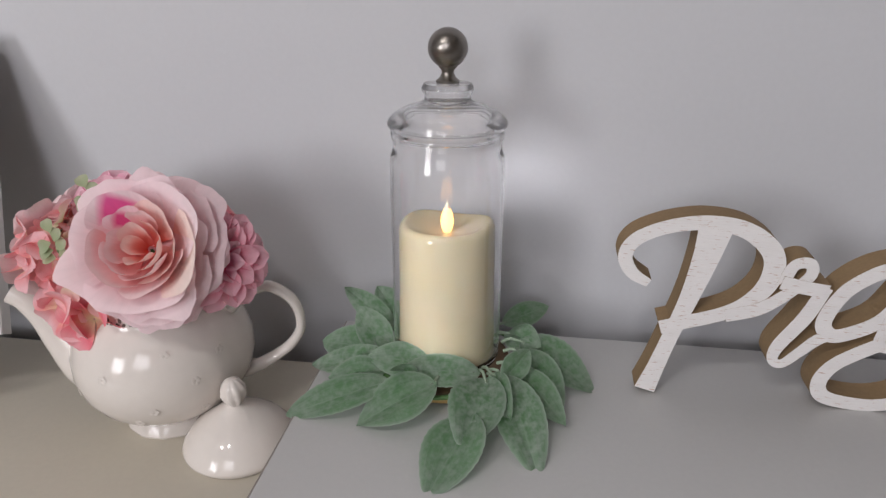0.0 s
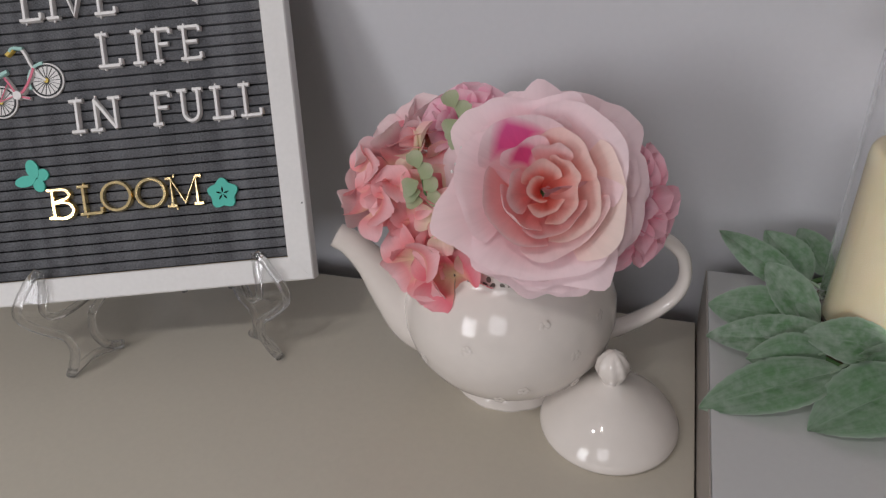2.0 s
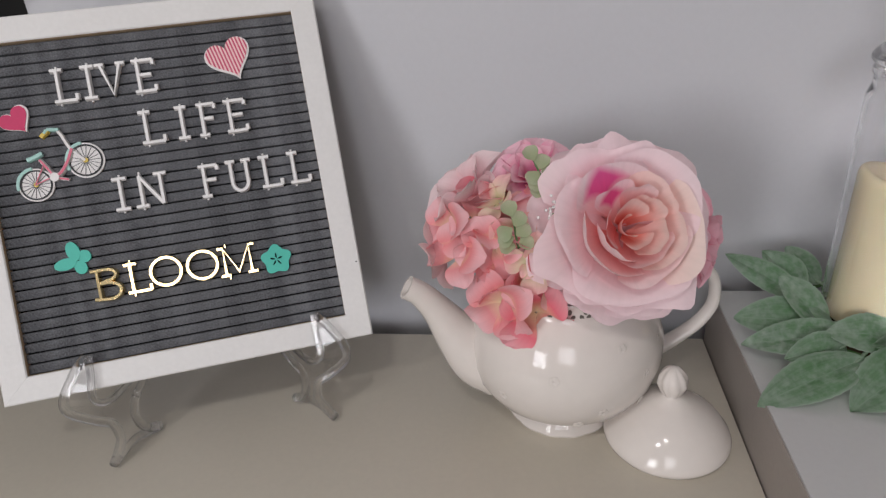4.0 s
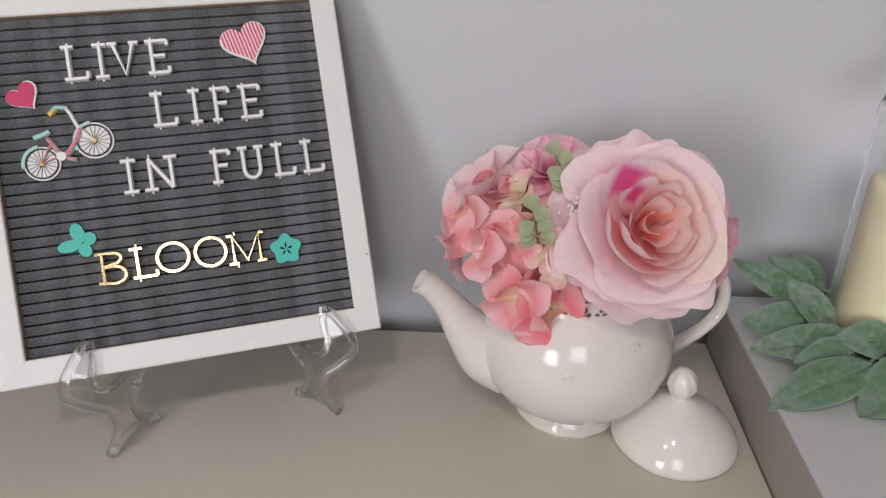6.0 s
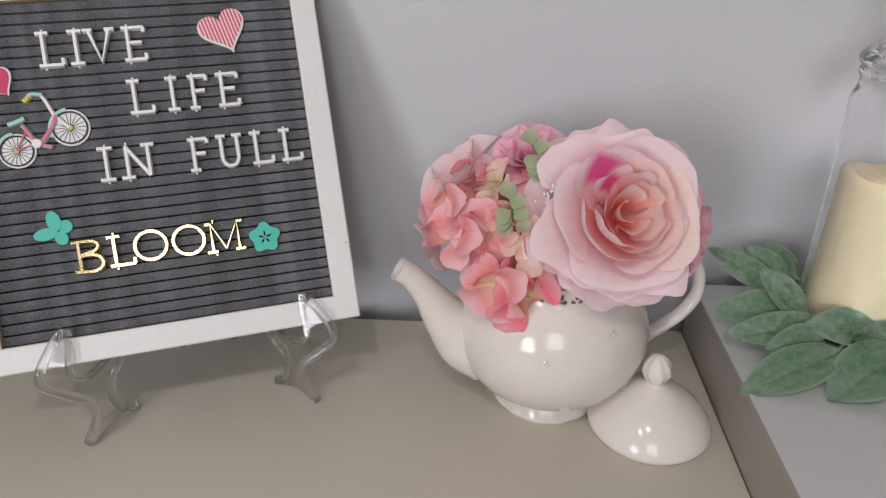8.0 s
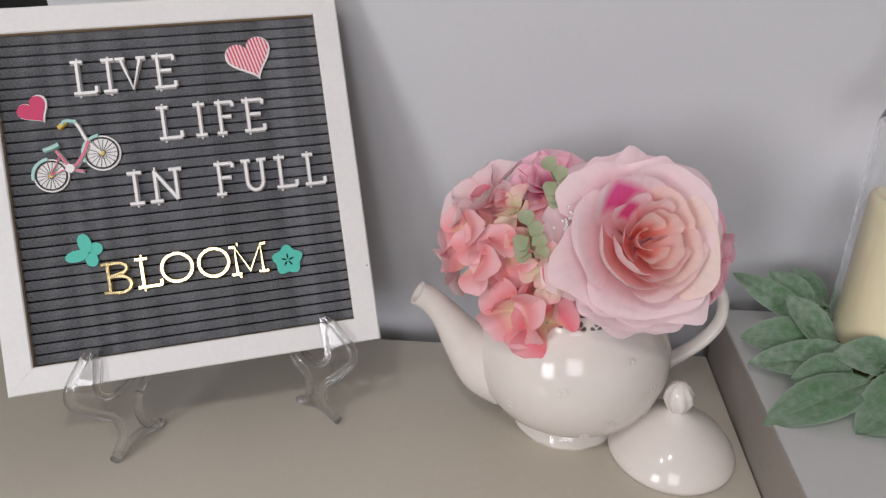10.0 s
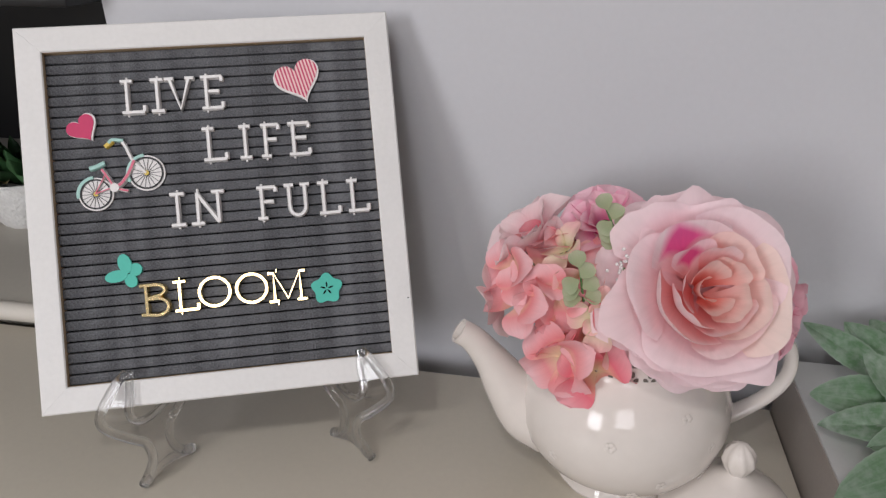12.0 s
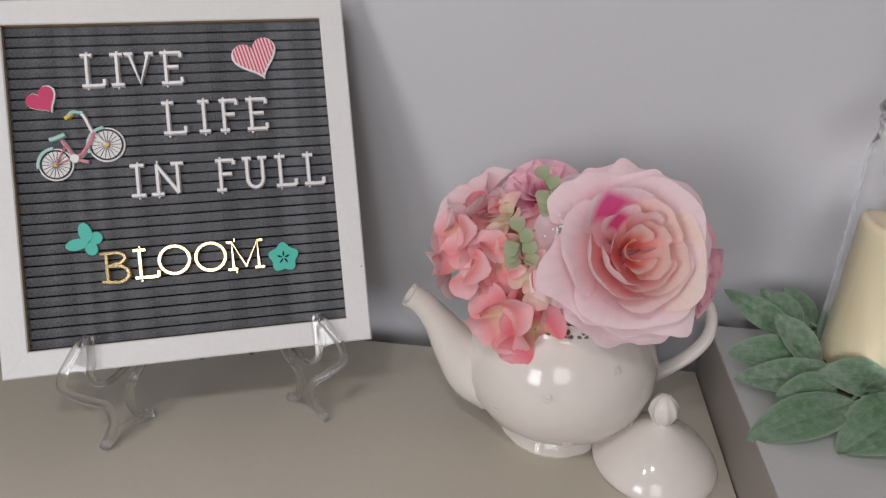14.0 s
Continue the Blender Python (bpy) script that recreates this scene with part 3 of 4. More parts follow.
side = thing("low_sideboard", pose(0, 0, 0), "greige sideboard with a cream rounded front moulding in the recess", "sideboard")
part("top", box(-1.9, -0.55, 0.012, 0.72, 0.752, 0.779, 0.002), M_SHELF, side)
part("body", box(-1.89, -0.56, 0.03, 0.71, 0.0, 0.751), M_SHELF, side)
bm = tube([(-1.9, 0.006, 0.772), (-1.2, 0.006, 0.772), (-0.55, 0.006, 0.772)], [0.0095] * 3, 16, 2)
part("front_moulding", bm, M_LIP, side, "cream rounded front moulding")

unit = thing("black_media_unit", pose(0, 0, 0.779), "black glossy panel with a shelf above, standing in the recess", "media unit")
part("back_panel", box(-1.85, -0.556, 0.50, 0.54, 0.0, 0.62, 0.004), M_BLACK, unit)
part("shelf", box(-1.85, -0.547, 0.0, 0.50, 0.275, 0.289, 0.002), M_BLACK, unit)
for x in (-1.85, -0.572):
    part("side_panel", box(x, x + 0.012, 0.30, 0.499, 0.0, 0.274, 0.002), M_BLACK, unit)

# succulent in a small stone pot
pot = thing("potted_succulent", pose(-0.825, 0.20, 0.779), "small succulent in a rough white stone pot", "potted plant")
part("pot", lathe([(0.0, 0.0), (0.034, 0.0), (0.038, 0.006), (0.041, 0.03), (0.040, 0.052), (0.037, 0.055), (0.034, 0.052), (0.034, 0.045), (0, 0.045)], 40,
                  lambda a, r, z: (r * (1 + 0.02 * math.sin(11 * a + 90 * z)), z)), M_STONE, pot, "rough white stone pot")
me = petal_mesh("leaf", M_SUCC, 0.062, 0.022, 0.5, -0.3, 0.0, 1.2, 3, 7, 7, 0.45, 0.2, 0.004)
for k in range(22):
    part("leaf", me, None, pot, m=pose(0, 0, 0.046) @ opened(k * 137.5, 14 + 2.9 * k, 0.006, 0) @ Matrix.Scale(0.75 + 0.25 * math.sin(k * 2.3), 4))
me = petal_mesh("rosette_leaf", M_SUCC_RED, 0.034, 0.03, 0.5, 0.2, 0.0, 0.4, 5, 7, 7, 0.6, 0.1, 0.003)
for k in range(9):
    part("rosette_leaf", me, None, pot, "bronze-green round leaf" if k == 0 else "", m=pose(-0.026, -0.018, 0.052) @ opened(k * 137.5, 25 + 7 * k, 0.003, 0))

# ---- letter board on its easel ----
BOARD = pose(-0.3750, -0.1393, 0.8270, 90 - 27.5, 0, 19.4) @ pose(0, 0, 0, 0, 0, 1.06)
W, H, RIM = 0.2444, 0.2529, 0.0170
board = thing("letter_board", BOARD, "charcoal ribbed felt letter board in a white painted wood frame", "letter board")


def frame_side(length):
    """One mitred side of the frame, lying along x with its outer edge at y = 0."""
    bm = bmesh.new()
    sect = [(0, -0.017), (0, -0.001), (0.001, 0.0), (RIM - 0.0008, 0.0), (RIM, -0.0008), (RIM, -0.017)]
    a = [bm.verts.new((-length / 2 + y, y, z)) for y, z in sect]
    b = [bm.verts.new((length / 2 - y, y, z)) for y, z in sect]
    for k in range(len(sect)):
        j = (k + 1) % len(sect)
        f = bm.faces.new((a[k], a[j], b[j], b[k]))
        f.material_index = 1 if k == 4 else 0
    bm.faces.new(a[::-1])
    bm.faces.new(b)
    return bm


for length, m in ((W, pose(0, 0, 0)), (W, pose(0, H, 0, 0, 0, 180)), (H, pose(W / 2, H / 2, 0, 0, 0, 90)), (H, pose(-W / 2, H / 2, 0, 0, 0, -90))):
    part("frame_side", frame_side(length - 0.0001), [M_FRAME, M_RAW], board, m=m)
part("nail_hole", lathe([(0, 0.0), (0.0005, 0.0), (0.0006, -0.001)], 10), M_INK, board, "tiny dark nail hole", m=pose(W / 2 - 0.0028, 0.0535, 0.0003))
# nearly black backing makes the gaps between the ribs dark by its colour
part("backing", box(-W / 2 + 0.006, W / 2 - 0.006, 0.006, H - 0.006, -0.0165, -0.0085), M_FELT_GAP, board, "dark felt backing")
ribs = 31
pitch = (H - 2 * RIM) / ribs
bm = bmesh.new()
prof = [(-0.45, 0.0), (-0.445, 0.7), (-0.40, 0.95), (-0.22, 1.0), (0.22, 1.0), (0.40, 0.95), (0.445, 0.7), (0.45, 0.0)]
n_step = 10
rows = [[bm.verts.new((-(W / 2 - RIM) + (W - 2 * RIM) * i / n_step, y * pitch, -0.0084 + 0.0040 * z)) for y, z in prof] for i in range(n_step + 1)]
for a, b in zip(rows, rows[1:]):
    for k in range(len(prof) - 1):
        bm.faces.new((a[k], b[k], b[k + 1], a[k + 1]))
rib = mesh_of("felt_rib", bm, M_FELT)
for k in range(ribs):
    part("felt_rib", rib, None, board, m=pose(0, RIM + pitch * (k + 0.5), 0))
FACE = -0.0048


def on_board(u, v, turn=0.0, lift=0.0):
    return BOARD @ Matrix.Scale(0.981, 4) @ pose(u, v, FACE + lift, 0, 0, turn)


def strokes(ch, w, h, s):
    """The bars of a slab-serif capital, w by h, with bars s wide: (points, closed)."""
    e, out = s / 2, []
    add = lambda *p: out.append((list(p), False))
    foot = lambda x, y, l: add((x - l, y), (x + l, y))
    if ch in "LIEFNB":
        x = w / 2 if ch == "I" else w * 0.22
        add((x, e), (x, h - e))
    if ch == "I":
        foot(w / 2, e, w * 0.5), foot(w / 2, h - e, w * 0.5)
    if ch == "L":
        add((0, e), (w - e, e)), add((w - e, e), (w - e, h * 0.24)), foot(w * 0.22, h - e, w * 0.24)
    if ch in "EF":
        add((0, h - e), (w - e, h - e)), add((w - e, h - e), (w - e, h * 0.8))
        add((w * 0.22, h * 0.53), (w * 0.78, h * 0.53))
        if ch == "E":
            add((0, e), (w - e, e)), add((w - e, e), (w - e, h * 0.22))
        else:
            foot(w * 0.22, e, w * 0.24)
    if ch == "V":
        add((w * 0.16, h - e), (w / 2, e), (w * 0.84, h - e)), foot(w * 0.14, h - e, w * 0.16), foot(w * 0.86, h - e, w * 0.16)
    if ch == "N":
        add((w * 0.2, h - e), (w * 0.8, e)), add((w * 0.8, e), (w * 0.8, h - e)), foot(w * 0.2, e, w * 0.18), foot(w * 0.8, h - e, w * 0.18)
    if ch == "U":
        add((w * 0.2, h - e), *arc(w / 2, h * 0.32, w * 0.3, 180, 360, 12, h * 0.32 - e), (w * 0.8, h - e))
        foot(w * 0.2, h - e, w * 0.18), foot(w * 0.8, h - e, w * 0.18)
    if ch == "B":
        add((0, h - e), *arc(w * 0.55, h * 0.76, w * 0.33, 90, -90, 10, h * 0.24 - e), (w * 0.22, h * 0.52))
        add((w * 0.22, h * 0.52), *arc(w * 0.58, h * 0.27, w * 0.4, 90, -90, 10, h * 0.25), (0, e))
    if ch == "O":
        out.append((arc(w / 2, h / 2, w / 2 - e, 0, 360 * 31 / 32, 31, h / 2 - e), True))
    if ch == "M":
        add((w * 0.15, e), (w * 0.15, h - e), (w * 0.5, h * 0.14), (w * 0.85, h - e), (w * 0.85, e))
        foot(w * 0.13, e, w * 0.13), foot(w * 0.87, e, w * 0.13), foot(w * 0.08, h - e, w * 0.08), foot(w * 0.92, h - e, w * 0.08)
    return out


def letter(ch, u0, u1, v, h, mat, words, s=0.0031, turn=0.0, depth=0.0042, skew=0.0):
    bm = bmesh.new()
    for k, (pts, closed) in enumerate(strokes(ch, u1 - u0, h, s)):
        ribbon(pts, s, depth - 0.00012 * k, bm, closed=closed)
    for y in (0.0, h):
        if ch not in "OUVB":
            x = (u1 - u0) * (0.5 if ch == "I" else 0.22)
            ribbon([(x, y - 0.0012), (x, y + 0.0012)], 0.0016, depth * 0.5, bm)
    ob = part("letter", bm, [mat, mat], m=on_board(u0, v, turn) @ pose(0, 0, 0, 0, skew, 0))
    return tagged(ob, words, "letter", "letters on the felt board")


WHITE = "white plastic slab-serif letter %s pressed into the felt"
for ch, u0, u1 in (("L", -0.059, -0.043), ("I", -0.040, -0.0315), ("V", -0.0303, -0.0115), ("E", -0.0068, 0.0086)):
    letter(ch, u0, u1, 0.1955, 0.0245, M_LETTER, WHITE % ch)
for ch, u0, u1 in (("L", -0.0083, 0.0082), ("I", 0.0158, 0.0235), ("F", 0.0304, 0.0440), ("E", 0.0490, 0.0647)):
    letter(ch, u0, u1, 0.1597, 0.0245, M_LETTER, WHITE % ch)
for ch, u0, u1 in (("I", -0.0332, -0.0238), ("N", -0.0205, 0.0030), ("F", 0.0244, 0.0385), ("U", 0.0425, 0.0606), ("L", 0.0660, 0.0818), ("L", 0.0861, 0.1018)):
    letter(ch, u0, u1, 0.1168 + 0.0004 * (u0 > 0.04), 0.0242, M_LETTER, WHITE % ch)
for ch, u0, u1, dv in (("B", -0.0570, -0.0386, -0.0006), ("L", -0.0352, -0.0182, 0.0), ("O", -0.0204, 0.0031, 0.0008), ("O", 0.0042, 0.0276, 0.0008), ("M", 0.0272, 0.0525, 0.0)):
    letter(ch, u0, u1, 0.0590 + dv, 0.0226, M_GOLD, "shiny gold slab-serif letter %s on the felt" % ch, 0.0032, 0.6, 0.004, -3.2 if ch == "B" else 0.0)


def heart_outline(s, n=40):
    pts = []
    for i in range(n):
        a = 2 * math.pi * i / n
        pts.append((s * math.sin(a) ** 3, s * (0.81 * math.cos(a) - 0.31 * math.cos(2 * a) - 0.125 * math.cos(3 * a) - 0.06 * math.cos(4 * a))))
    return pts


def heart(u, v, size, turn, mat, label, rim):
    root = thing("heart_sticker", on_board(u, v, turn), label, "sticker", "stickers on the felt board")
    part("card", plate(heart_outline(size), 0.0022), M_CARD, root, smooth=False)
    part("face", plate([(x + rim[0], y + rim[1]) for x, y in heart_outline(size * 0.93)], 0.0004, base=0.00225), mat, root, smooth=False)


heart(0.0590, 0.2135, 0.0163, 18, M_STRIPE, "pink and white striped card heart on the felt", (0.0, 0.0008))
heart(-0.0855, 0.1888, 0.0104, 32, M_HOT, "hot pink card heart with a white edge", (-0.0006, 0.0003))

bike = thing("bicycle_sticker", on_board(-0.0640, 0.1500), "pink and mint card bicycle with white wheels", "sticker", "stickers on the felt board")
for cx, cy, r in ((-0.0166, -0.0064, 0.0104), (0.0169, 0.0056, 0.0112)):
    disc = plate(arc(cx, cy, r * 1.08, 0, 354, 59), 0.0018)
    wheel = part("wheel", disc, M_CARD, bike, smooth=False)
    part("tyre", ribbon(arc(cx, cy, r * 0.93, 0, 350, 35), r * 0.10, 0.0006, base=0.0018, section=FLAT, closed=True), [M_INK, M_INK], wheel, "black tyre line", smooth=False)
    for k in range(9):
        a = math.pi * k / 9
        d = (r * 0.86 * math.cos(a), r * 0.86 * math.sin(a))
        part("spoke", ribbon([(cx - d[0], cy - d[1]), (cx + d[0], cy + d[1])], 0.00032, 0.0003 + 0.00002 * k, base=0.0018, section=FLAT), [M_INK, M_INK], wheel, smooth=False)
    part("hub", plate(arc(cx, cy, r * 0.15, 0, 330, 11), 0.0008, base=0.0018), M_YELLOW, wheel, "yellow hub", smooth=False)
    part("mudguard", ribbon(arc(cx, cy, r * 1.09, 95, 205 if cx > 0 else 190, 14), 0.0020, 0.0026, section=FLAT), [M_MINT, M_MINT], bike, "mint mudguard", smooth=False)
for pts, w, mat, nm in (([(0.0166, 0.0056), (0.0085, 0.0150), (0.0048, 0.0240), (0.0020, 0.0290)], 0.0026, M_CARD, "fork"),
                        ([(0.0098, 0.0146), (0.0055, 0.0060), (0.0000, -0.0010), (-0.0045, -0.0020)], 0.0034, M_PINK, "frame_tube"),
                        ([(-0.0045, -0.0020), (-0.0090, 0.0060), (-0.0115, 0.0100)], 0.0026, M_PINK, "seat_tube"),
                        ([(-0.0045, -0.0025), (-0.0166, -0.0064)], 0.0014, M_PINK, "chain_stay"),
                        ([(-0.0095, 0.0060), (-0.0166, -0.0064)], 0.0011, M_PINK, "seat_stay"),
                        ([(-0.0020, -0.0040), (0.0045, -0.0058)], 0.0024, M_PINK, "pedal"),
                        ([(0.0035, 0.0285), (-0.0035, 0.0295), (-0.0060, 0.0272)], 0.0028, M_MINT, "handlebar"),
                        ([(-0.0035, 0.0290), (-0.0085, 0.0250)], 0.0036, M_YELLOW, "grip"),
                        ([(-0.0195, 0.0108), (-0.0150, 0.0120), (-0.0095, 0.0142)], 0.0036, M_MINT, "saddle")):
    tubed = part(nm, ribbon(pts, w, 0.0024 + 0.0001 * len(nm), section=ROUND, steps=3), [M_CARD if mat is M_PINK else mat] * 2, bike)
    if mat is M_PINK:
        part("painted_line", ribbon(pts, w * 0.5, 0.0005, base=0.0024 + 0.0001 * len(nm), section=FLAT, steps=3), [M_PINK] * 2, tubed, "pink printed line", smooth=False)
part("crank", plate(arc(-0.0040, -0.0030, 0.0030, 0, 340, 17), 0.0042), M_CARD, bike, smooth=False)

fly = thing("butterfly_sticker", on_board(-0.0640, 0.0890), "teal card butterfly on the felt", "sticker", "stickers on the felt board")
for k, (x, y, rx, ry, a) in enumerate(((-0.0020, 0.0064, 0.0043, 0.0068, 14), (-0.0080, -0.0016, 0.0074, 0.0040, 8), (0.0046, 0.0020, 0.0043, 0.0043, 0), (0.0012, -0.0052, 0.0040, 0.0048, 20))):
    c, s = math.cos(radians(a)), math.sin(radians(a))
    part("wing", plate([(x + c * p - s * q, y + s * p + c * q) for p, q in arc(0, 0, rx, 0, 345, 23, ry)], 0.0022 - 0.0001 * k), M_TEAL, fly, smooth=False)
blossom = thing("blossom_sticker", on_board(0.0662, 0.0662), "teal card blossom with dark strips for its star-shaped cut-out", "sticker", "stickers on the felt board")
part("card", plate([(0.0098 * (1 + 0.13 * math.cos(5 * a)) * math.cos(a + 1.57), 0.0098 * (1 + 0.13 * math.cos(5 * a)) * math.sin(a + 1.57)) for a in [2 * math.pi * i / 60 for i in range(60)]], 0.0026), M_TEAL, blossom, smooth=False)
# dark strips laid on the solid card stand in for the star-shaped hole
for k in range(5):
    a = radians(90 + 72 * k)
    part("cut_out", ribbon([(0.0008 * math.cos(a), 0.0008 * math.sin(a)), (0.0028 * math.cos(a), 0.0028 * math.sin(a)), (0.0046 * math.cos(a), 0.0046 * math.sin(a))], [0.0004, 0.0013, 0.0005], 0.0003, base=0.00255, section=FLAT), [M_FELT_GAP, M_FELT_GAP], blossom, smooth=False)

easel = thing("plate_easel", pose(-0.367, -0.1375, T, 0, 0, 20.37), "clear acrylic display easel under the letter board", "easel")
for s in (-1, 1):
    outer = [(s * 0.0755, 0.009, 0.0885), (s * 0.0830, 0.004, 0.0810), (s * 0.0925, -0.004, 0.0660), (s * 0.0915, -0.004, 0.0540), (s * 0.0785, -0.002, 0.0425), (s * 0.0705, -0.001, 0.0370), (s * 0.0685, -0.001, 0.0240), (s * 0.0735, -0.002, 0.0110), (s * 0.0780, -0.003, 0.0036)]
    inner = [(s * 0.0745, 0.010, 0.0880), (s * 0.0745, 0.004, 0.0770), (s * 0.0750, -0.004, 0.0625), (s * 0.0660, 0.002, 0.0560), (s * 0.0510, 0.022, 0.0500), (s * 0.0590, 0.018, 0.0370), (s * 0.0605, 0.017, 0.0240), (s * 0.0575, 0.021, 0.0110), (s * 0.0510, 0.029, 0.0036)]
    part("front_edge", tube(outer, [0.0026] + [0.0032] * 6 + [0.0036, 0.0034], 10, 5), M_ACRYLIC, easel)
    part("hook", tube(inner[:4] + [(s * 0.050, 0.040, 0.055)], [0.0026] * 5, 8, 5), M_ACRYLIC, easel)
    part("rear_edge", tube([(s * 0.030, 0.075, 0.0640)] + inner[4:], [0.0026, 0.0028, 0.0030, 0.0030, 0.0034, 0.0034], 10, 5), M_ACRYLIC, easel)
    bm = bmesh.new()
    a, b = smooth_line(outer, 3), smooth_line(inner, 3)
    va, vb = [bm.verts.new(q) for q in a], [bm.verts.new(q) for q in b]
    for k in range(len(va) - 1):
        bm.faces.new((va[k], va[k + 1], vb[k + 1], vb[k]))
    bmesh.ops.solidify(bm, geom=bm.faces[:], thickness=0.0022)
    part("web", bm, M_SHEET, easel)
    part("foot_bridge", tube([outer[-1], (s * 0.0660, 0.014, 0.0075), inner[-1]], [0.0034, 0.0030, 0.0036], 10, 5), M_ACRYLIC, easel)
    part("rear_strut", tube([(s * 0.030, 0.075, 0.064), (s * 0.026, 0.090, 0.035), (s * 0.020, 0.096, 0.0036)], [0.003] * 3, 10, 5), M_ACRYLIC, easel)
part("crossbar", tube([(-0.032, 0.074, 0.062), (0, 0.074, 0.062), (0.032, 0.074, 0.062)], [0.003] * 3, 10, 2), M_ACRYLIC, easel)

# ---- teapot ----
TX, TY = -0.1245, -0.0855
pot = thing("teapot", pose(TX, TY, T, 0, 0, 12), "ivory glazed ceramic teapot without its lid, used as a vase", "teapot")
scallop = lambda a, r, z: (r * (1 + 0.022 * abs(math.sin(7 * a)) * max(0, 1 - z / 0.012)), z) if z < 0.012 else (r, z)
body = part("body", lathe([(0.0, 0.004), (0.034, 0.003), (0.0378, 0.0), (0.0388, 0.002), (0.0372, 0.007), (0.0345, 0.0105), (0.0360, 0.0138), (0.047, 0.0195), (0.0582, 0.030), (0.0655, 0.043), (0.0690, 0.0575), (0.0684, 0.072), (0.0636, 0.086), (0.0558, 0.0975),
                           (0.0496, 0.1045), (0.0474, 0.109), (0.0480, 0.1155), (0.0471, 0.1172), (0.0450, 0.1155), (0.0445, 0.106), (0.053, 0.094), (0.063, 0.076), (0.064, 0.053), (0.053, 0.030), (0.0, 0.020)], 96, scallop), M_CERAMIC, pot)
part("spout", tube([(-0.046, 0, 0.046), (-0.061, 0, 0.055), (-0.076, 0, 0.0735), (-0.0880, 0, 0.0935), (-0.0995, 0, 0.1085), (-0.1085, 0, 0.1150)], [0.027, 0.0240, 0.0165, 0.0112, 0.0088, 0.0084], 24, 6, 0.92, 0.014), M_CERAMIC, pot)
part("handle", tube([(0.055, 0, 0.096), (0.067, 0, 0.1065), (0.0865, 0, 0.1140), (0.1052, 0, 0.1005), (0.1095, 0, 0.0785), (0.1005, 0, 0.0615), (0.0815, 0, 0.0472), (0.065, 0, 0.0390), (0.055, 0, 0.037)], [0.0055, 0.0046, 0.0042, 0.0040, 0.0040, 0.0042, 0.0046, 0.0054, 0.006], 16, 6, 1.4), M_CERAMIC, pot)
bm = bmesh.new()
for k in range(5):
    bmesh.ops.create_uvsphere(bm, u_segments=10, v_segments=6, radius=0.0017, matrix=pose(0.0021 * math.cos(1.2566 * k), 0.0021 * math.sin(1.2566 * k), 0) @ Matrix.Diagonal((1, 1, 0.15, 1)))
emboss = mesh_of("embossed_flower", bm, M_CERAMIC)
for az, z, r in ((-82, 0.046, 0.0668), (-110, 0.074, 0.0680), (-55, 0.066, 0.0689), (-35, 0.081, 0.0656), (-140, 0.051, 0.0680), (-70, 0.089, 0.0620), (-25, 0.046, 0.0668), (-95, 0.033, 0.0606), (-50, 0.037, 0.0632)):
    d = Vector((math.cos(radians(az)), math.sin(radians(az)), (z - 0.062) * 22 / 1.6 * 0.9))
    part("embossed_flower", emboss, None, pot, m=facing((r * math.cos(radians(az)), r * math.sin(radians(az)), z), d))
# dark discs on the unbroken rim paint the shade of pierced holes
hole_disc = mesh_of("piercing", lathe([(0, 0.0), (0.0014, 0.0), (0.0016, -0.0006)], 14), M_HOLE_SHADE)
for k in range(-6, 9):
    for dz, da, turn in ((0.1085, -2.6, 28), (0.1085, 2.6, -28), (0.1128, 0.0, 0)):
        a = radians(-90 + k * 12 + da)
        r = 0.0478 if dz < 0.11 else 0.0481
        part("piercing", hole_disc, None, body, m=facing((r * math.cos(a), r * math.sin(a), dz), (math.cos(a), math.sin(a), 0), turn) @ Matrix.Diagonal((0.9, 1.5, 1, 1)))

lid = thing("teapot_lid", pose(-0.0535, -0.1195, T), "ivory ceramic teapot lid with a bud knob lying on the cabinet", "teapot lid")
part("dome", lathe([(0.0, 0.033), (0.020, 0.026), (0.034, 0.012), (0.037, 0.0), (0.0392, 0.0002), (0.0425, 0.0045), (0.0428, 0.0068), (0.0413, 0.0105), (0.0346, 0.0196), (0.0246, 0.0276), (0.0138, 0.0346), (0.0072, 0.0385), (0.0052, 0.0405), (0.0050, 0.043), (0.0, 0.0432)], 72), M_CERAMIC, lid)
bm = lathe([(0.0, 0.0390), (0.0055, 0.0400), (0.0082, 0.0440), (0.0094, 0.0490), (0.0086, 0.0545), (0.0060, 0.0590), (0.0028, 0.0612), (0.0, 0.0617)], 40,
           lambda a, r, z: (r * (1 + 0.20 * (abs(math.sin(4 * a + 90 * z)) - 0.5) + 0.07 * math.sin(520 * z)), z))
part("knob", bm, M_CERAMIC, lid, "moulded flower-bud knob")


# ---- silk flowers ----
def stem(root, to, r=0.0022):
    a = root.matrix_basis.inverted() @ Vector(to)
    part("stem", tube([(0, 0, -0.021), tuple(a * 0.5), tuple(a)], [r] * 3, 8, 3), M_STEM, root)


ROSE_AT, ROSE_N = Vector((-0.0965, -0.132, 0.9300)), Vector((0.12, -0.86, 0.50))
rose = thing("silk_rose", facing(ROSE_AT, ROSE_N), "large pale pink silk rose with a peach heart in the teapot", "artificial flower", "flowers in the teapot")
layers = [  # petals, radius, height, span, flare, base height, material
    (6, 0.051, 0.001, 84, 0.003, -0.021, P_OUT),
    (5, 0.049, 0.008, 98, 0.005, -0.019, P_OUT),
    (5, 0.045, 0.017, 100, 0.007, -0.017, P_OUT),
    (4, 0.038, 0.025, 112, 0.007, -0.015, P_OUT),
]
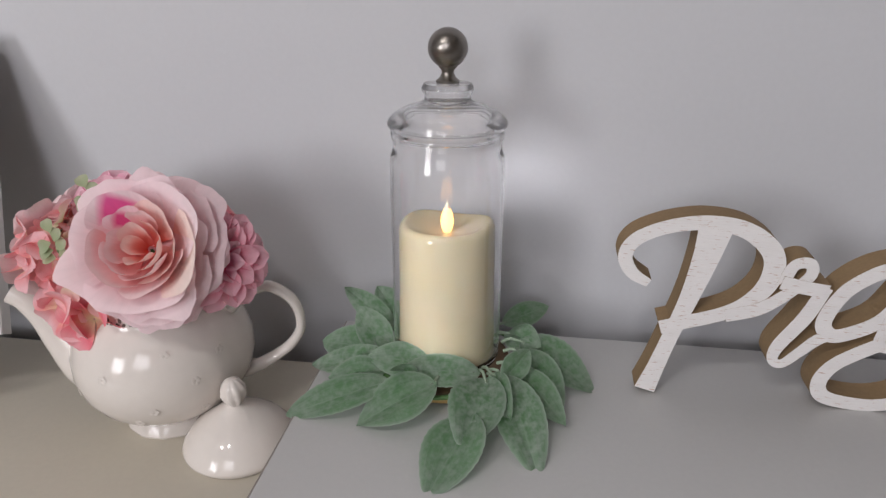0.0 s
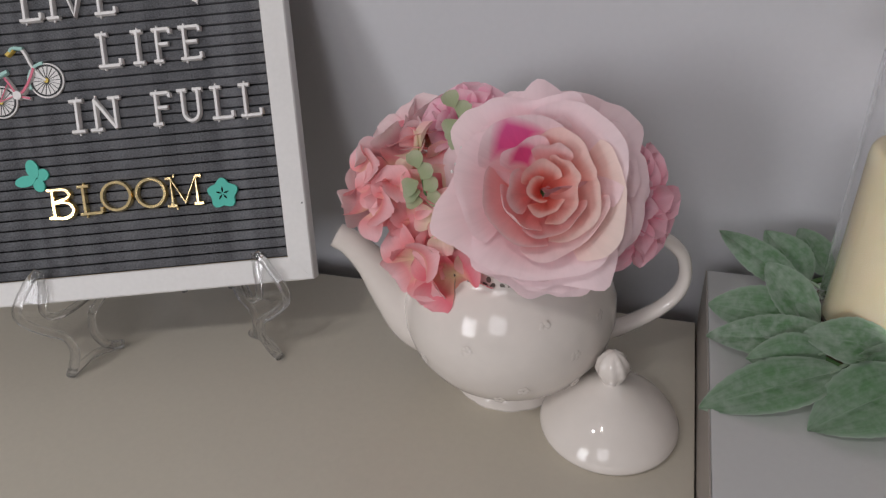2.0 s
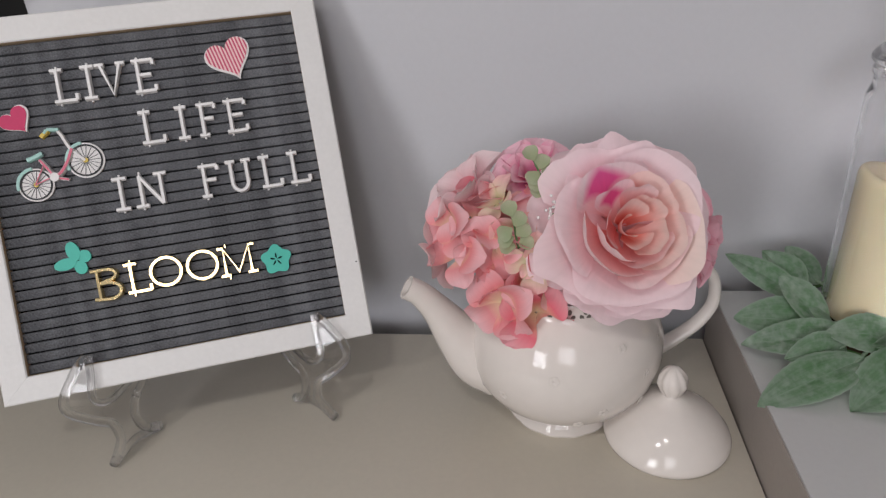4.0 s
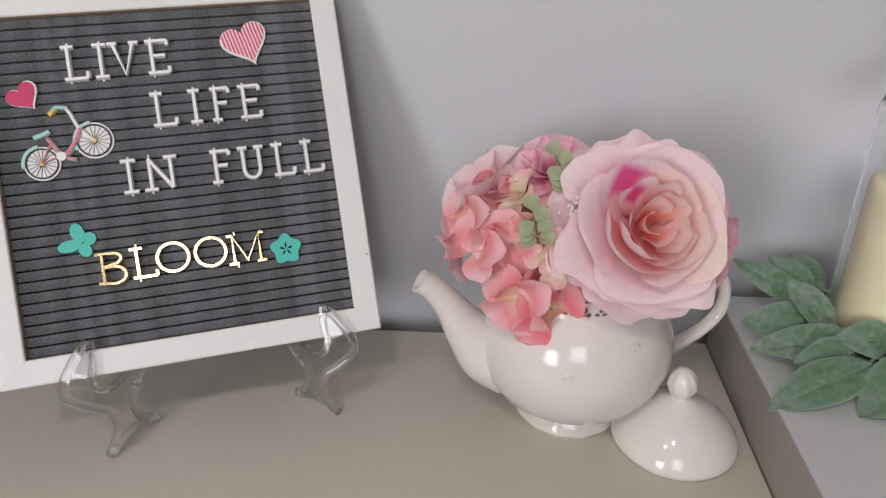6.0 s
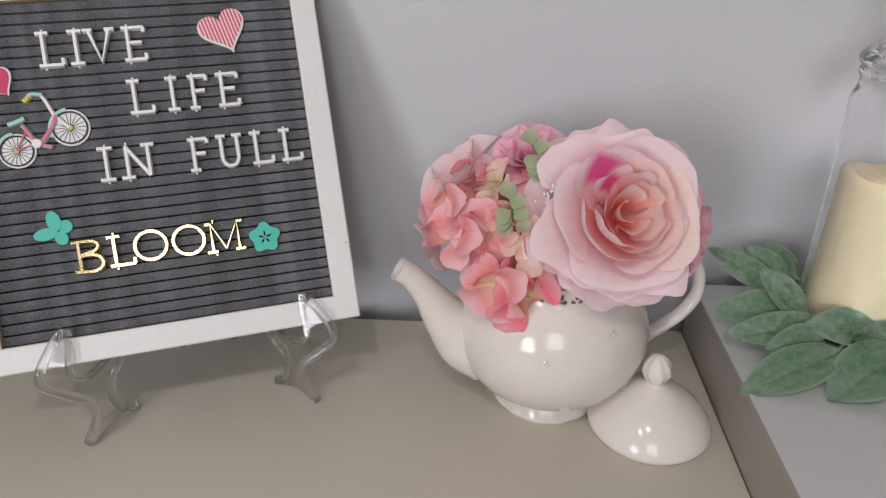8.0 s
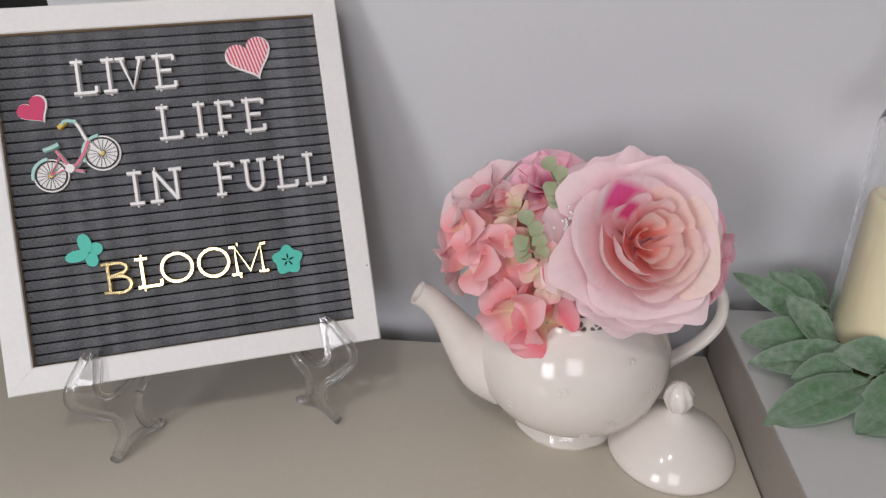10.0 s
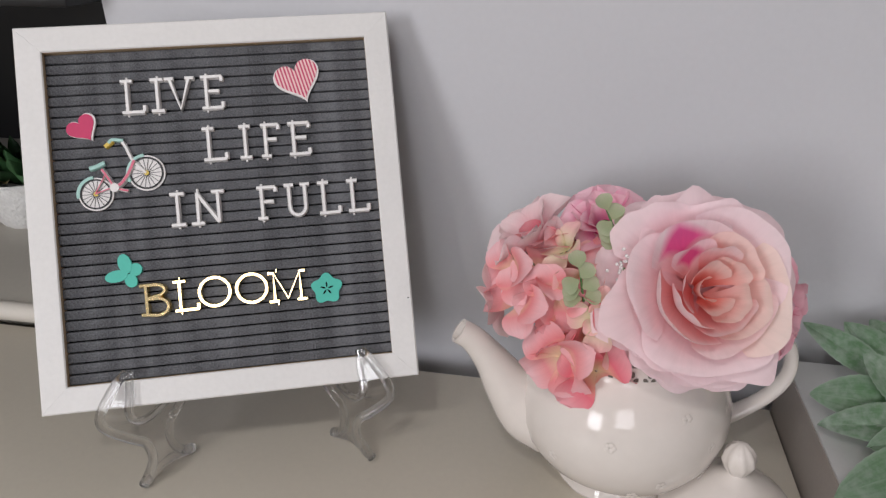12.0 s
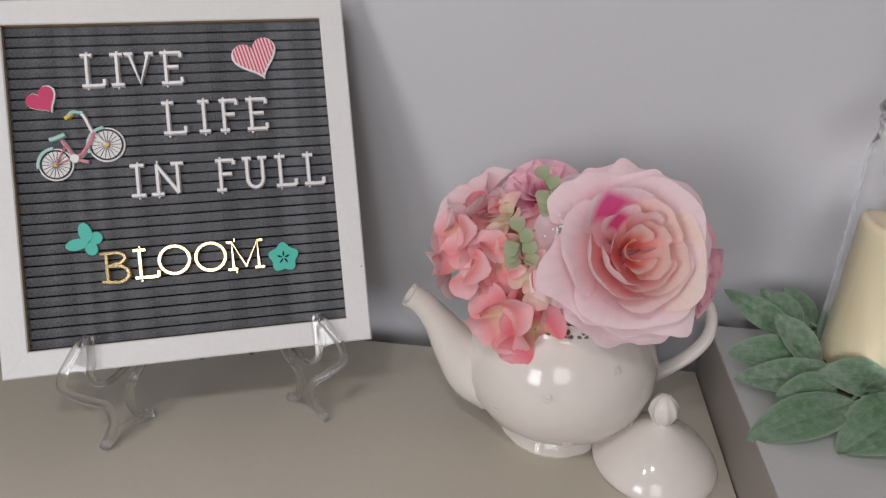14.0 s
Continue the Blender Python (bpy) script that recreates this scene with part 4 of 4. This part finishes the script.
OVAL = Matrix.Diagonal((0.97, 1.03, 1, 1))
rnd = random.Random(7)
for li, (n, rad, hgt, span, flare, z, mat) in enumerate(layers):
    mesh = [cup_petal("petal", mat, rad, hgt, span, flare, 0.050, 10 * li + q) for q in range(3)]
    for k in range(n):
        m = OVAL @ pose(0, 0, z, rnd.uniform(-17, 15), rnd.uniform(-15, 15), 360 / n * k + 41 * li + rnd.uniform(-12, 12)) @ Matrix.Scale(rnd.uniform(0.91, 1.08), 4)
        part("petal", mesh[k % 3], None, rose, m=m)
# the heart: broad petals at the back, long crescents folded in from below and from the side
for q, (mat, rad, hgt, span, flare, turn, lean, dx, dy) in enumerate((
        (P_OUT, 0.036, 0.028, 112, 0.006, -48, 0.0, 0.000, 0.002), (P_OUT, 0.036, 0.026, 118, 0.007, 176, 0.0, 0.003, -0.002),
        (P_OUT, 0.034, 0.029, 100, 0.006, 86, 0.0, 0.000, 0.000), (P_BUTTER, 0.034, 0.028, 108, 0.005, 262, 0.0, 0.003, -0.001),
        (P_MID, 0.029, 0.034, 128, 0.001, 128, 0.16, 0.000, 0.000), (P_MID, 0.029, 0.030, 112, 0.004, 214, 0.08, 0.003, -0.001),
        (P_BUTTER, 0.025, 0.032, 104, 0.003, 236, 0.12, 0.004, 0.000), (P_MID, 0.021, 0.033, 112, 0.002, 206, 0.16, 0.003, -0.001),
        (P_MID, 0.021, 0.035, 104, 0.001, 132, 0.24, 0.001, 0.000), (P_BUTTER, 0.016, 0.033, 104, 0.002, 234, 0.16, 0.003, 0.000),
        (P_IN, 0.024, 0.031, 84, 0.003, -36, 0.0, 0.002, 0.001), (P_MID, 0.019, 0.034, 62, 0.002, -10, 0.06, 0.003, 0.001),
        (P_IN, 0.015, 0.033, 74, 0.002, -44, 0.08, 0.003, 0.001), (P_MID, 0.013, 0.033, 100, 0.002, 96, 0.05, 0.001, 0.001),
        (P_IN, 0.009, 0.032, 130, 0.002, 10, 0.0, 0.002, 0.001), (P_IN, 0.009, 0.031, 120, 0.002, 190, 0.1, 0.003, 0.000),
        (P_IN, 0.0040, 0.029, 210, 0.001, 100, 0.0, 0.002, 0.001))):
    part("petal", cup_petal("petal", mat, rad, hgt, span, flare, 0.016, 60 + q, lean=lean), None, rose, m=pose(dx, dy, -0.009, 0, 0, turn))
for rad, hgt, span, turn, q in ((0.0290, 0.033, 96, 24, 3), (0.0185, 0.031, 74, 24, 5)):
    part("pink_splashed_petal", cup_petal("pink_splashed_petal", P_HOT, rad, hgt, span, 0.004, 0.014, q), None, rose, "pale petal splashed hot pink", m=pose(0, 0.002, -0.008, 0, 0, turn))
part("calyx", lathe([(0, -0.030), (0.004, -0.029), (0.008, -0.024), (0.006, -0.020), (0, -0.019)], 14), M_STEM, rose)
stem(rose, (-0.115, -0.105, 0.80))


def floret_mesh(name, mat, size, seed):
    """Four soft petals in one small blossom, each opened and curled its own way."""
    r = random.Random(300 + seed)
    bm = bmesh.new()
    for k in range(4):
        tmp = petal_mesh("tmp", mat, size * r.uniform(0.92, 1.2), size * r.uniform(0.9, 1.12), r.uniform(0.15, 0.4), r.uniform(0.1, 0.6), 0.02, r.uniform(-0.3, 0.15), 4 * seed + k, 9, 10, r.uniform(0.54, 0.64))
        tmp.transform(opened(90 * k + r.uniform(-16, 16), r.uniform(56, 86), 0.0006, 0, r.uniform(-18, 18)))
        bm.from_mesh(tmp)
        bpy.data.meshes.remove(tmp)
    return mesh_of(name, bm, mat, normals=False)


hyd = thing("silk_hydrangea", pose(-0.169, -0.098, 0.905), "coral pink silk hydrangea head with cream-hearted florets", "artificial flower", "flowers in the teapot")
kinds = [[floret_mesh("floret", m, s, 5 * q + j) for j in range(4)] for q, (m, s) in enumerate(((P_HYD, 0.0225), (P_HYD2, 0.0225), (P_PALE, 0.0225), (P_CREAM, 0.0180)))]
rnd = random.Random(21)
for k in range(40):
    z = 1 - 1.75 * (k + 0.5) / 40
    a = k * 2.39996
    d = Vector((math.sqrt(1 - z * z) * math.cos(a), math.sqrt(1 - z * z) * math.sin(a), z))
    if d.x > 0.75 or d.y > 0.7 or (d.x < -0.3 and d.z < -0.2):
        continue
    at = Vector((d.x * 0.031, d.y * 0.030, d.z * 0.033)) * rnd.uniform(0.82, 1.16)
    kind = rnd.choice((2, 2, 1, 1, 0) if d.x < -0.45 else (0, 0, 1, 3, 1, 1, 3))
    part("floret", kinds[kind][k % 4], None, hyd, m=facing(at, d + Vector((rnd.uniform(-.6, .6), rnd.uniform(-.45, .45), rnd.uniform(-.5, .5))), rnd.uniform(0, 90)))
for kind, x, y, z, nx, ny, nz in ((0, 0.024, -0.034, -0.033, 0.2, -0.9, -0.1), (1, 0.004, -0.036, -0.024, -0.3, -0.9, -0.1), (3, 0.036, -0.030, -0.013, 0.4, -0.9, 0.2)):
    part("floret", kinds[kind][int(900 * abs(x)) % 4], None, hyd, m=facing((x, y, z), (nx, ny, nz), 30 + 900 * x) @ Matrix.Scale(1.15, 4))
part("core", lathe([(0, -0.026), (0.018, -0.018), (0.025, 0.0), (0.018, 0.018), (0, 0.026)], 20), M_STEM, hyd)
stem(hyd, (-0.135, -0.105, 0.80))


def bloom(name, at, normal, rings, label, seed=0, to=(-0.125, -0.105, 0.80)):
    root = thing(name, facing(at, normal), label, "artificial flower", "flowers in the teapot")
    rr = random.Random(seed)
    for li, (n, opn, ln, wd, mat) in enumerate(rings):
        me = petal_mesh("petal", mat, ln, wd, 0.4, 0.3, 0.02, 0.1, seed + li, 9, 9, 0.66)
        for k in range(n):
            part("petal", me, None, root, m=opened(360 / n * k + 23 * li + rr.uniform(-5, 5), opn + rr.uniform(-6, 6), 0.003, -0.002 * li))
    hs = 0.4 if name.startswith("white") else 0.8
    part("heart", lathe([(0, -0.008), (0.005 * hs, -0.004), (0.005 * hs, 0.002 * hs), (0, 0.005 * hs)], 12), M_STEM, root)
    stem(root, to)
    return root


bloom("silk_dahlia", (-0.056, -0.106, 0.912), (0.62, -0.62, 0.32), ((9, 90, 0.037, 0.0190, P_DAH), (9, 72, 0.034, 0.0185, P_DAH), (8, 54, 0.028, 0.0160, P_DAH), (6, 34, 0.021, 0.0130, P_MAG)), "rose pink silk dahlia tucked behind the rose", 31)
bloom("silk_lily", (-0.186, -0.078, 0.926), (-0.55, -0.25, 0.75), ((5, 66, 0.034, 0.026, P_PALE), (4, 36, 0.028, 0.020, P_PALE)), "pale pink silk blossom at the back of the teapot", 41)
bloom("silk_carnation", (-0.146, -0.086, 0.944), (-0.05, -0.45, 0.8), ((7, 66, 0.026, 0.022, P_MAG), (6, 40, 0.022, 0.018, P_MAG), (4, 18, 0.018, 0.014, P_MAG)), "magenta silk carnation between the larger blossoms", 51)
bloom("silk_carnation", (-0.082, -0.078, 0.930), (0.3, 0.1, 0.9), ((7, 66, 0.026, 0.022, P_HYD), (6, 40, 0.022, 0.018, P_HYD)), "coral silk carnation behind the rose", 61)
bloom("white_green_blossom", (-0.146, -0.136, 0.910), (-0.15, -0.9, 0.3), ((4, 72, 0.017, 0.016, P_CREAM), (3, 45, 0.011, 0.010, P_CREAM)), "small cream blossom with a green heart", 71)

euc_leaf = petal_mesh("leaf", M_EUC, 0.0100, 0.0098, 0.15, 0.2, 0.0, -0.3, 4, 7, 8, 0.56)
for at, nrm, seed in (((-0.158, -0.134, 0.930), (-0.1, -0.85, 0.45), 1), ((-0.143, -0.108, 0.954), (0.05, -0.75, 0.6), 2)):
    sprig = thing("eucalyptus_sprig", facing(at, nrm, 12 * seed), "sage green eucalyptus sprig between the blossoms", "foliage", "flowers in the teapot")
    for k in range(7):
        y = -0.009 + 0.0055 * (k // 2)
        part("leaf", euc_leaf, None, sprig, m=pose(0, y, 0.001 * k) @ opened((70 if k % 2 else -75) + 9 * k if k < 6 else 5, 74 + 4 * (k % 3), 0.0008, 0))
    part("twig", tube([(0, -0.012, -0.026), (0, -0.009, -0.004), (0, 0.010, 0.003)], [0.0009, 0.0008, 0.0006], 6, 3), M_STEM, sprig)
breath = thing("gypsophila_sprig", pose(-0.136, -0.128, 0.938), "tiny white filler blossoms beside the rose", "foliage", "flowers in the teapot")
bm = bmesh.new()
bmesh.ops.create_icosphere(bm, subdivisions=1, radius=0.0011)
speck = mesh_of("tiny_blossom", bm, M_CARD)
rnd = random.Random(5)
for k in range(22):
    part("tiny_blossom", speck, None, breath, m=pose(rnd.gauss(0, 0.0035), rnd.gauss(0, 0.003), rnd.gauss(0, 0.006)))
part("twig", tube([(0.006, 0.02, -0.06), (0.002, 0.008, -0.02), (0, 0, 0)], [0.0008] * 3, 6, 3), M_STEM, breath)

# ---- candle jar and wreath ----
JX, JY = 0.101, -0.061
plate_root = thing("candle_plate", pose(JX, JY, B), "round brown wooden candle plate with a brass edge", "candle plate")
part("disc", lathe([(0, 0.0), (0.047, 0.0), (0.0495, 0.002), (0.0505, 0.006), (0.0495, 0.0100), (0.047, 0.0112), (0, 0.0112)], 64), M_WOOD, plate_root)
part("rim", lathe([(0.0502, 0.0015), (0.0512, 0.002), (0.0514, 0.005), (0.0508, 0.006), (0.0502, 0.006)], 64), M_BRASS, plate_root, "brass edge")

jar = thing("apothecary_jar", pose(JX, JY, B + 0.0130, -2.5, 0, 0) @ Matrix.Diagonal((1, 1, 0.985, 1)), "tall clear glass apothecary jar with its lid on", "jar")
part("glass_body", lathe([(0.0, 0.0), (0.036, 0.0), (0.0400, 0.002), (0.0412, 0.006), (0.0412, 0.154), (0.0408, 0.162), (0.0392, 0.1665), (0.0385, 0.170), (0.0385, 0.174), (0.0400, 0.1765), (0.0400, 0.1795), (0.0385, 0.181),
                          (0.0360, 0.180), (0.0358, 0.168), (0.0380, 0.160), (0.0386, 0.154), (0.0386, 0.007), (0.036, 0.0042), (0.0, 0.0040)], 96), M_GLASS, jar)
part("glass_lid", lathe([(0.0, 0.2105), (0.0150, 0.2095), (0.0145, 0.2050), (0.0140, 0.1995), (0.0240, 0.1965), (0.0310, 0.1930), (0.0335, 0.1880), (0.0318, 0.1775), (0.0330, 0.1762), (0.0345, 0.1772), (0.0350, 0.1822), (0.0405, 0.1828), (0.0420, 0.1845), (0.0422, 0.1870), (0.0405, 0.1898), (0.0398, 0.1902), (0.0385, 0.1918), (0.0330, 0.1955), (0.0320, 0.1958), (0.0250, 0.1990), (0.0185, 0.2008), (0.0165, 0.2022), (0.0160, 0.2050), (0.0172, 0.2072), (0.0180, 0.2090), (0.0180, 0.2110), (0.0165, 0.2135), (0.0, 0.2135)], 96), M_LID, jar)
part("finial", lathe([(0.0, 0.2137), (0.0078, 0.2137), (0.0080, 0.2155), (0.0055, 0.2175), (0.0042, 0.2205), (0.0046, 0.2225), (0.0062, 0.2240)] +
                     [(0.0136 * math.sin(radians(a)), 0.2370 - 0.0136 * math.cos(radians(a))) for a in range(28, 181, 8)] + [(0.0, 0.2506)], 56), M_NICKEL, jar, "brushed nickel ball finial")
for o in jar.children:
    o.visible_shadow = not o.name.startswith("glass_body")

candle = thing("led_candle", pose(JX, JY, B + 0.0130, -2.5, 0, 0) @ pose(0, 0, 0.0042), "ivory flameless pillar candle glowing inside the jar", "candle")
wavy = lambda a, r, z: (r, z + (0.0017 * math.cos(2 * a + 0.3) + 0.0011 * math.sin(3 * a + 0.5)) * (1 if z > 0.095 else 0) * min(1, r / 0.03))
part("wax", lathe([(0, 0), (0.0335, 0.0), (0.0350, 0.0015), (0.0350, 0.03), (0.0350, 0.06), (0.0350, 0.1005), (0.0347, 0.1035), (0.0338, 0.1058), (0.0322, 0.1072), (0.0302, 0.1072), (0.0275, 0.1058), (0.020, 0.1022), (0.010, 0.1000), (0.0, 0.0994)], 72, wavy), M_WAX, candle)
flame = lathe([(0.0, 0.0985), (0.0026, 0.1000), (0.0044, 0.1040), (0.0049, 0.1080), (0.0041, 0.1130), (0.0024, 0.1175)], 24)
part("flame", flame, M_FLAME, candle, "glowing amber plastic flame")
part("flame_tip", lathe([(0.0024, 0.1175), (0.0011, 0.1212), (0.0, 0.1235)], 24), M_FLAME_TIP, candle, "pale flame tip")
part("wick", tube([(0, 0, 0.097), (0, 0, 0.0985), (0, 0, 0.100)], [0.001] * 3, 8, 2), M_INK, candle)

wreath = thing("lambs_ear_wreath", pose(0, 0, 0), "frosted green lamb's-ear candle ring round the jar", "wreath")
ring = [(JX + 0.058 * math.cos(a), JY + 0.056 * math.sin(a), B + 0.013 + 0.003 * math.sin(5 * a)) for a in [2 * math.pi * i / 16 for i in range(17)]]
part("vine", tube(ring, [0.0018] * 17, 8, 3), M_STEM, wreath)


def leaf(x0, y0, z0, x1, y1, z1, width, roll=0.0, curl=0.25, cup=0.25, seed=0):
    a, b = Vector((x0, y0, z0)), Vector((x1, y1, z1))
    d = (b - a)
    ydir = d.normalized()
    zdir = (Vector((0, 0, 1)) - ydir * ydir.z).normalized()
    xdir = ydir.cross(zdir)
    m = Matrix((xdir, ydir, zdir)).transposed().to_4x4()
    me = leaf_mesh("leaf", M_LEAF, d.length * 1.08, width * 0.98, cup + 0.15, curl, 0.25 * math.sin(seed * 2.1), seed)
    part("leaf", me, None, wreath, m=Matrix.Translation(a) @ m @ pose(0, 0, 0, 0, roll, 0))
    s = a + (Vector((JX, JY, B + 0.014)) - a) * 0.25
    part("stalk", tube([tuple(s), tuple((s + a) / 2 + Vector((0, 0, 0.002))), tuple(a + d * 0.1)], [0.0013, 0.0013, 0.0009], 6, 2), M_STALK, wreath)


leaf(0.067, -0.112, 0.826, 0.000, -0.139, 0.813, 0.032, -22, 0.2, seed=1)
leaf(0.067, -0.092, 0.830, 0.002, -0.090, 0.822, 0.028, -34, 0.2, 0.4, seed=2)
leaf(0.060, -0.080, 0.830, 0.002, -0.066, 0.829, 0.036, -30, 0.3, seed=3)
leaf(0.058, -0.078, 0.824, 0.031, -0.056, 0.852, 0.028, -20, 0.1, seed=4)
leaf(0.055, -0.036, 0.824, 0.007, -0.011, 0.846, 0.022, -42, 0.1, 0.4, seed=5)
leaf(0.102, -0.116, 0.830, 0.052, -0.145, 0.816, 0.040, -16, 0.3, seed=6)
leaf(0.132, -0.102, 0.832, 0.078, -0.108, 0.836, 0.026, -44, 0.25, seed=7)
leaf(0.096, -0.098, 0.834, 0.050, -0.100, 0.839, 0.028, -46, 0.3, seed=8)
leaf(0.132, -0.142, 0.826, 0.110, -0.200, 0.811, 0.040, -4, 0.2, seed=9)
leaf(0.138, -0.106, 0.832, 0.127, -0.166, 0.824, 0.040, -6, 0.2, seed=10)
leaf(0.150, -0.100, 0.830, 0.175, -0.172, 0.813, 0.036, 8, 0.25, seed=11)
leaf(0.161, -0.064, 0.830, 0.188, -0.116, 0.818, 0.034, 14, 0.3, seed=12)
leaf(0.158, -0.050, 0.832, 0.214, -0.080, 0.814, 0.036, 22, 0.3, seed=13)
leaf(0.142, -0.018, 0.826, 0.178, 0.004, 0.834, 0.022, 38, 0.15, seed=14)
leaf(0.147, -0.034, 0.828, 0.172, -0.060, 0.834, 0.026, 34, 0.2, seed=15)
leaf(0.148, -0.104, 0.828, 0.166, -0.086, 0.845, 0.020, 40, 0.5, 0.6, seed=16)
leaf(0.060, -0.028, 0.824, 0.034, -0.008, 0.848, 0.028, -30, 0.2, seed=17)
leaf(0.074, -0.016, 0.824, 0.056, 0.006, 0.844, 0.024, -20, 0.2, seed=18)
leaf(0.110, -0.006, 0.824, 0.118, 0.014, 0.838, 0.022, 0, 0.2, seed=19)
leaf(0.086, -0.106, 0.828, 0.070, -0.120, 0.846, 0.014, 50, 0.5, 0.7, seed=20)
leaf(0.140, -0.094, 0.828, 0.152, -0.140, 0.830, 0.022, 30, 0.4, 0.4, seed=21)
leaf(0.156, -0.084, 0.828, 0.190, -0.130, 0.821, 0.026, 24, 0.3, seed=22)
leaf(0.060, -0.100, 0.826, 0.022, -0.112, 0.826, 0.026, -40, 0.3, 0.4, seed=24)

# ---- wooden word sign ----
sign = thing("word_sign", pose(0, -0.074, -0.0002) @ pose(0, 0, 0, 90, 0, 0), "whitewashed wooden script word sign with brown edges", "sign")


def stroke(name, pts, widths, k=0):
    pts = [(0.257 + (x - 0.26) * 0.955, B + (z - B) * 0.985) for x, z in pts]
    part(name, ribbon(pts, [0.9 * w for w in widths], 0.0195 + 0.0001 * k, base=-0.0195, section=FLAT, steps=7), [M_SIGN, M_MDF], sign)


stroke("letter_stroke", [(0.2895, 0.945), (0.286, 0.923), (0.279, 0.892), (0.270, 0.861), (0.262, 0.832), (0.256, B + 0.0032)], [0.025, 0.020, 0.015, 0.013, 0.014, 0.017], 1)
stroke("letter_stroke", [(0.249, 0.901), (0.236, 0.909), (0.230, 0.922), (0.237, 0.935), (0.258, 0.945), (0.284, 0.949), (0.310, 0.945), (0.329, 0.931), (0.333, 0.914), (0.325, 0.896), (0.305, 0.881), (0.261, 0.866)], [0.007, 0.010, 0.011, 0.011, 0.011, 0.012, 0.013, 0.015, 0.016, 0.014, 0.012, 0.012], 0)
stroke("letter_stroke", [(0.306, 0.879), (0.328, 0.886), (0.345, 0.899), (0.358, 0.914), (0.356, 0.923), (0.346, 0.921), (0.341, 0.906)], [0.011, 0.011, 0.010, 0.009, 0.009, 0.009, 0.009], 2)
stroke("letter_stroke", [(0.340, 0.908), (0.356, 0.905), (0.372, 0.903)], [0.011] * 3, 7)
stroke("letter_stroke", [(0.370, 0.906), (0.361, 0.882), (0.347, 0.858), (0.345, 0.846), (0.352, 0.843), (0.362, 0.853), (0.372, 0.864), (0.383, 0.871)], [0.011, 0.012, 0.011, 0.008, 0.008, 0.009, 0.010, 0.010], 3)
stroke("letter_stroke", [(0.418, 0.925), (0.400, 0.918), (0.383, 0.903), (0.374, 0.880), (0.381, 0.869), (0.396, 0.873), (0.412, 0.884), (0.424, 0.905)], [0.012] * 8, 4)
stroke("letter_stroke", [(0.424, 0.905), (0.418, 0.880), (0.416, 0.866), (0.425, 0.862)], [0.012] * 4, 5)
stroke("letter_stroke", [(0.418, 0.866), (0.402, 0.856), (0.388, 0.845), (0.381, 0.831), (0.385, 0.819), (0.402, B + 0.0062), (0.426, B + 0.0062), (0.446, 0.824), (0.450, 0.850)], [0.012, 0.012, 0.012, 0.012, 0.012, 0.0115, 0.0115, 0.012, 0.012], 6)
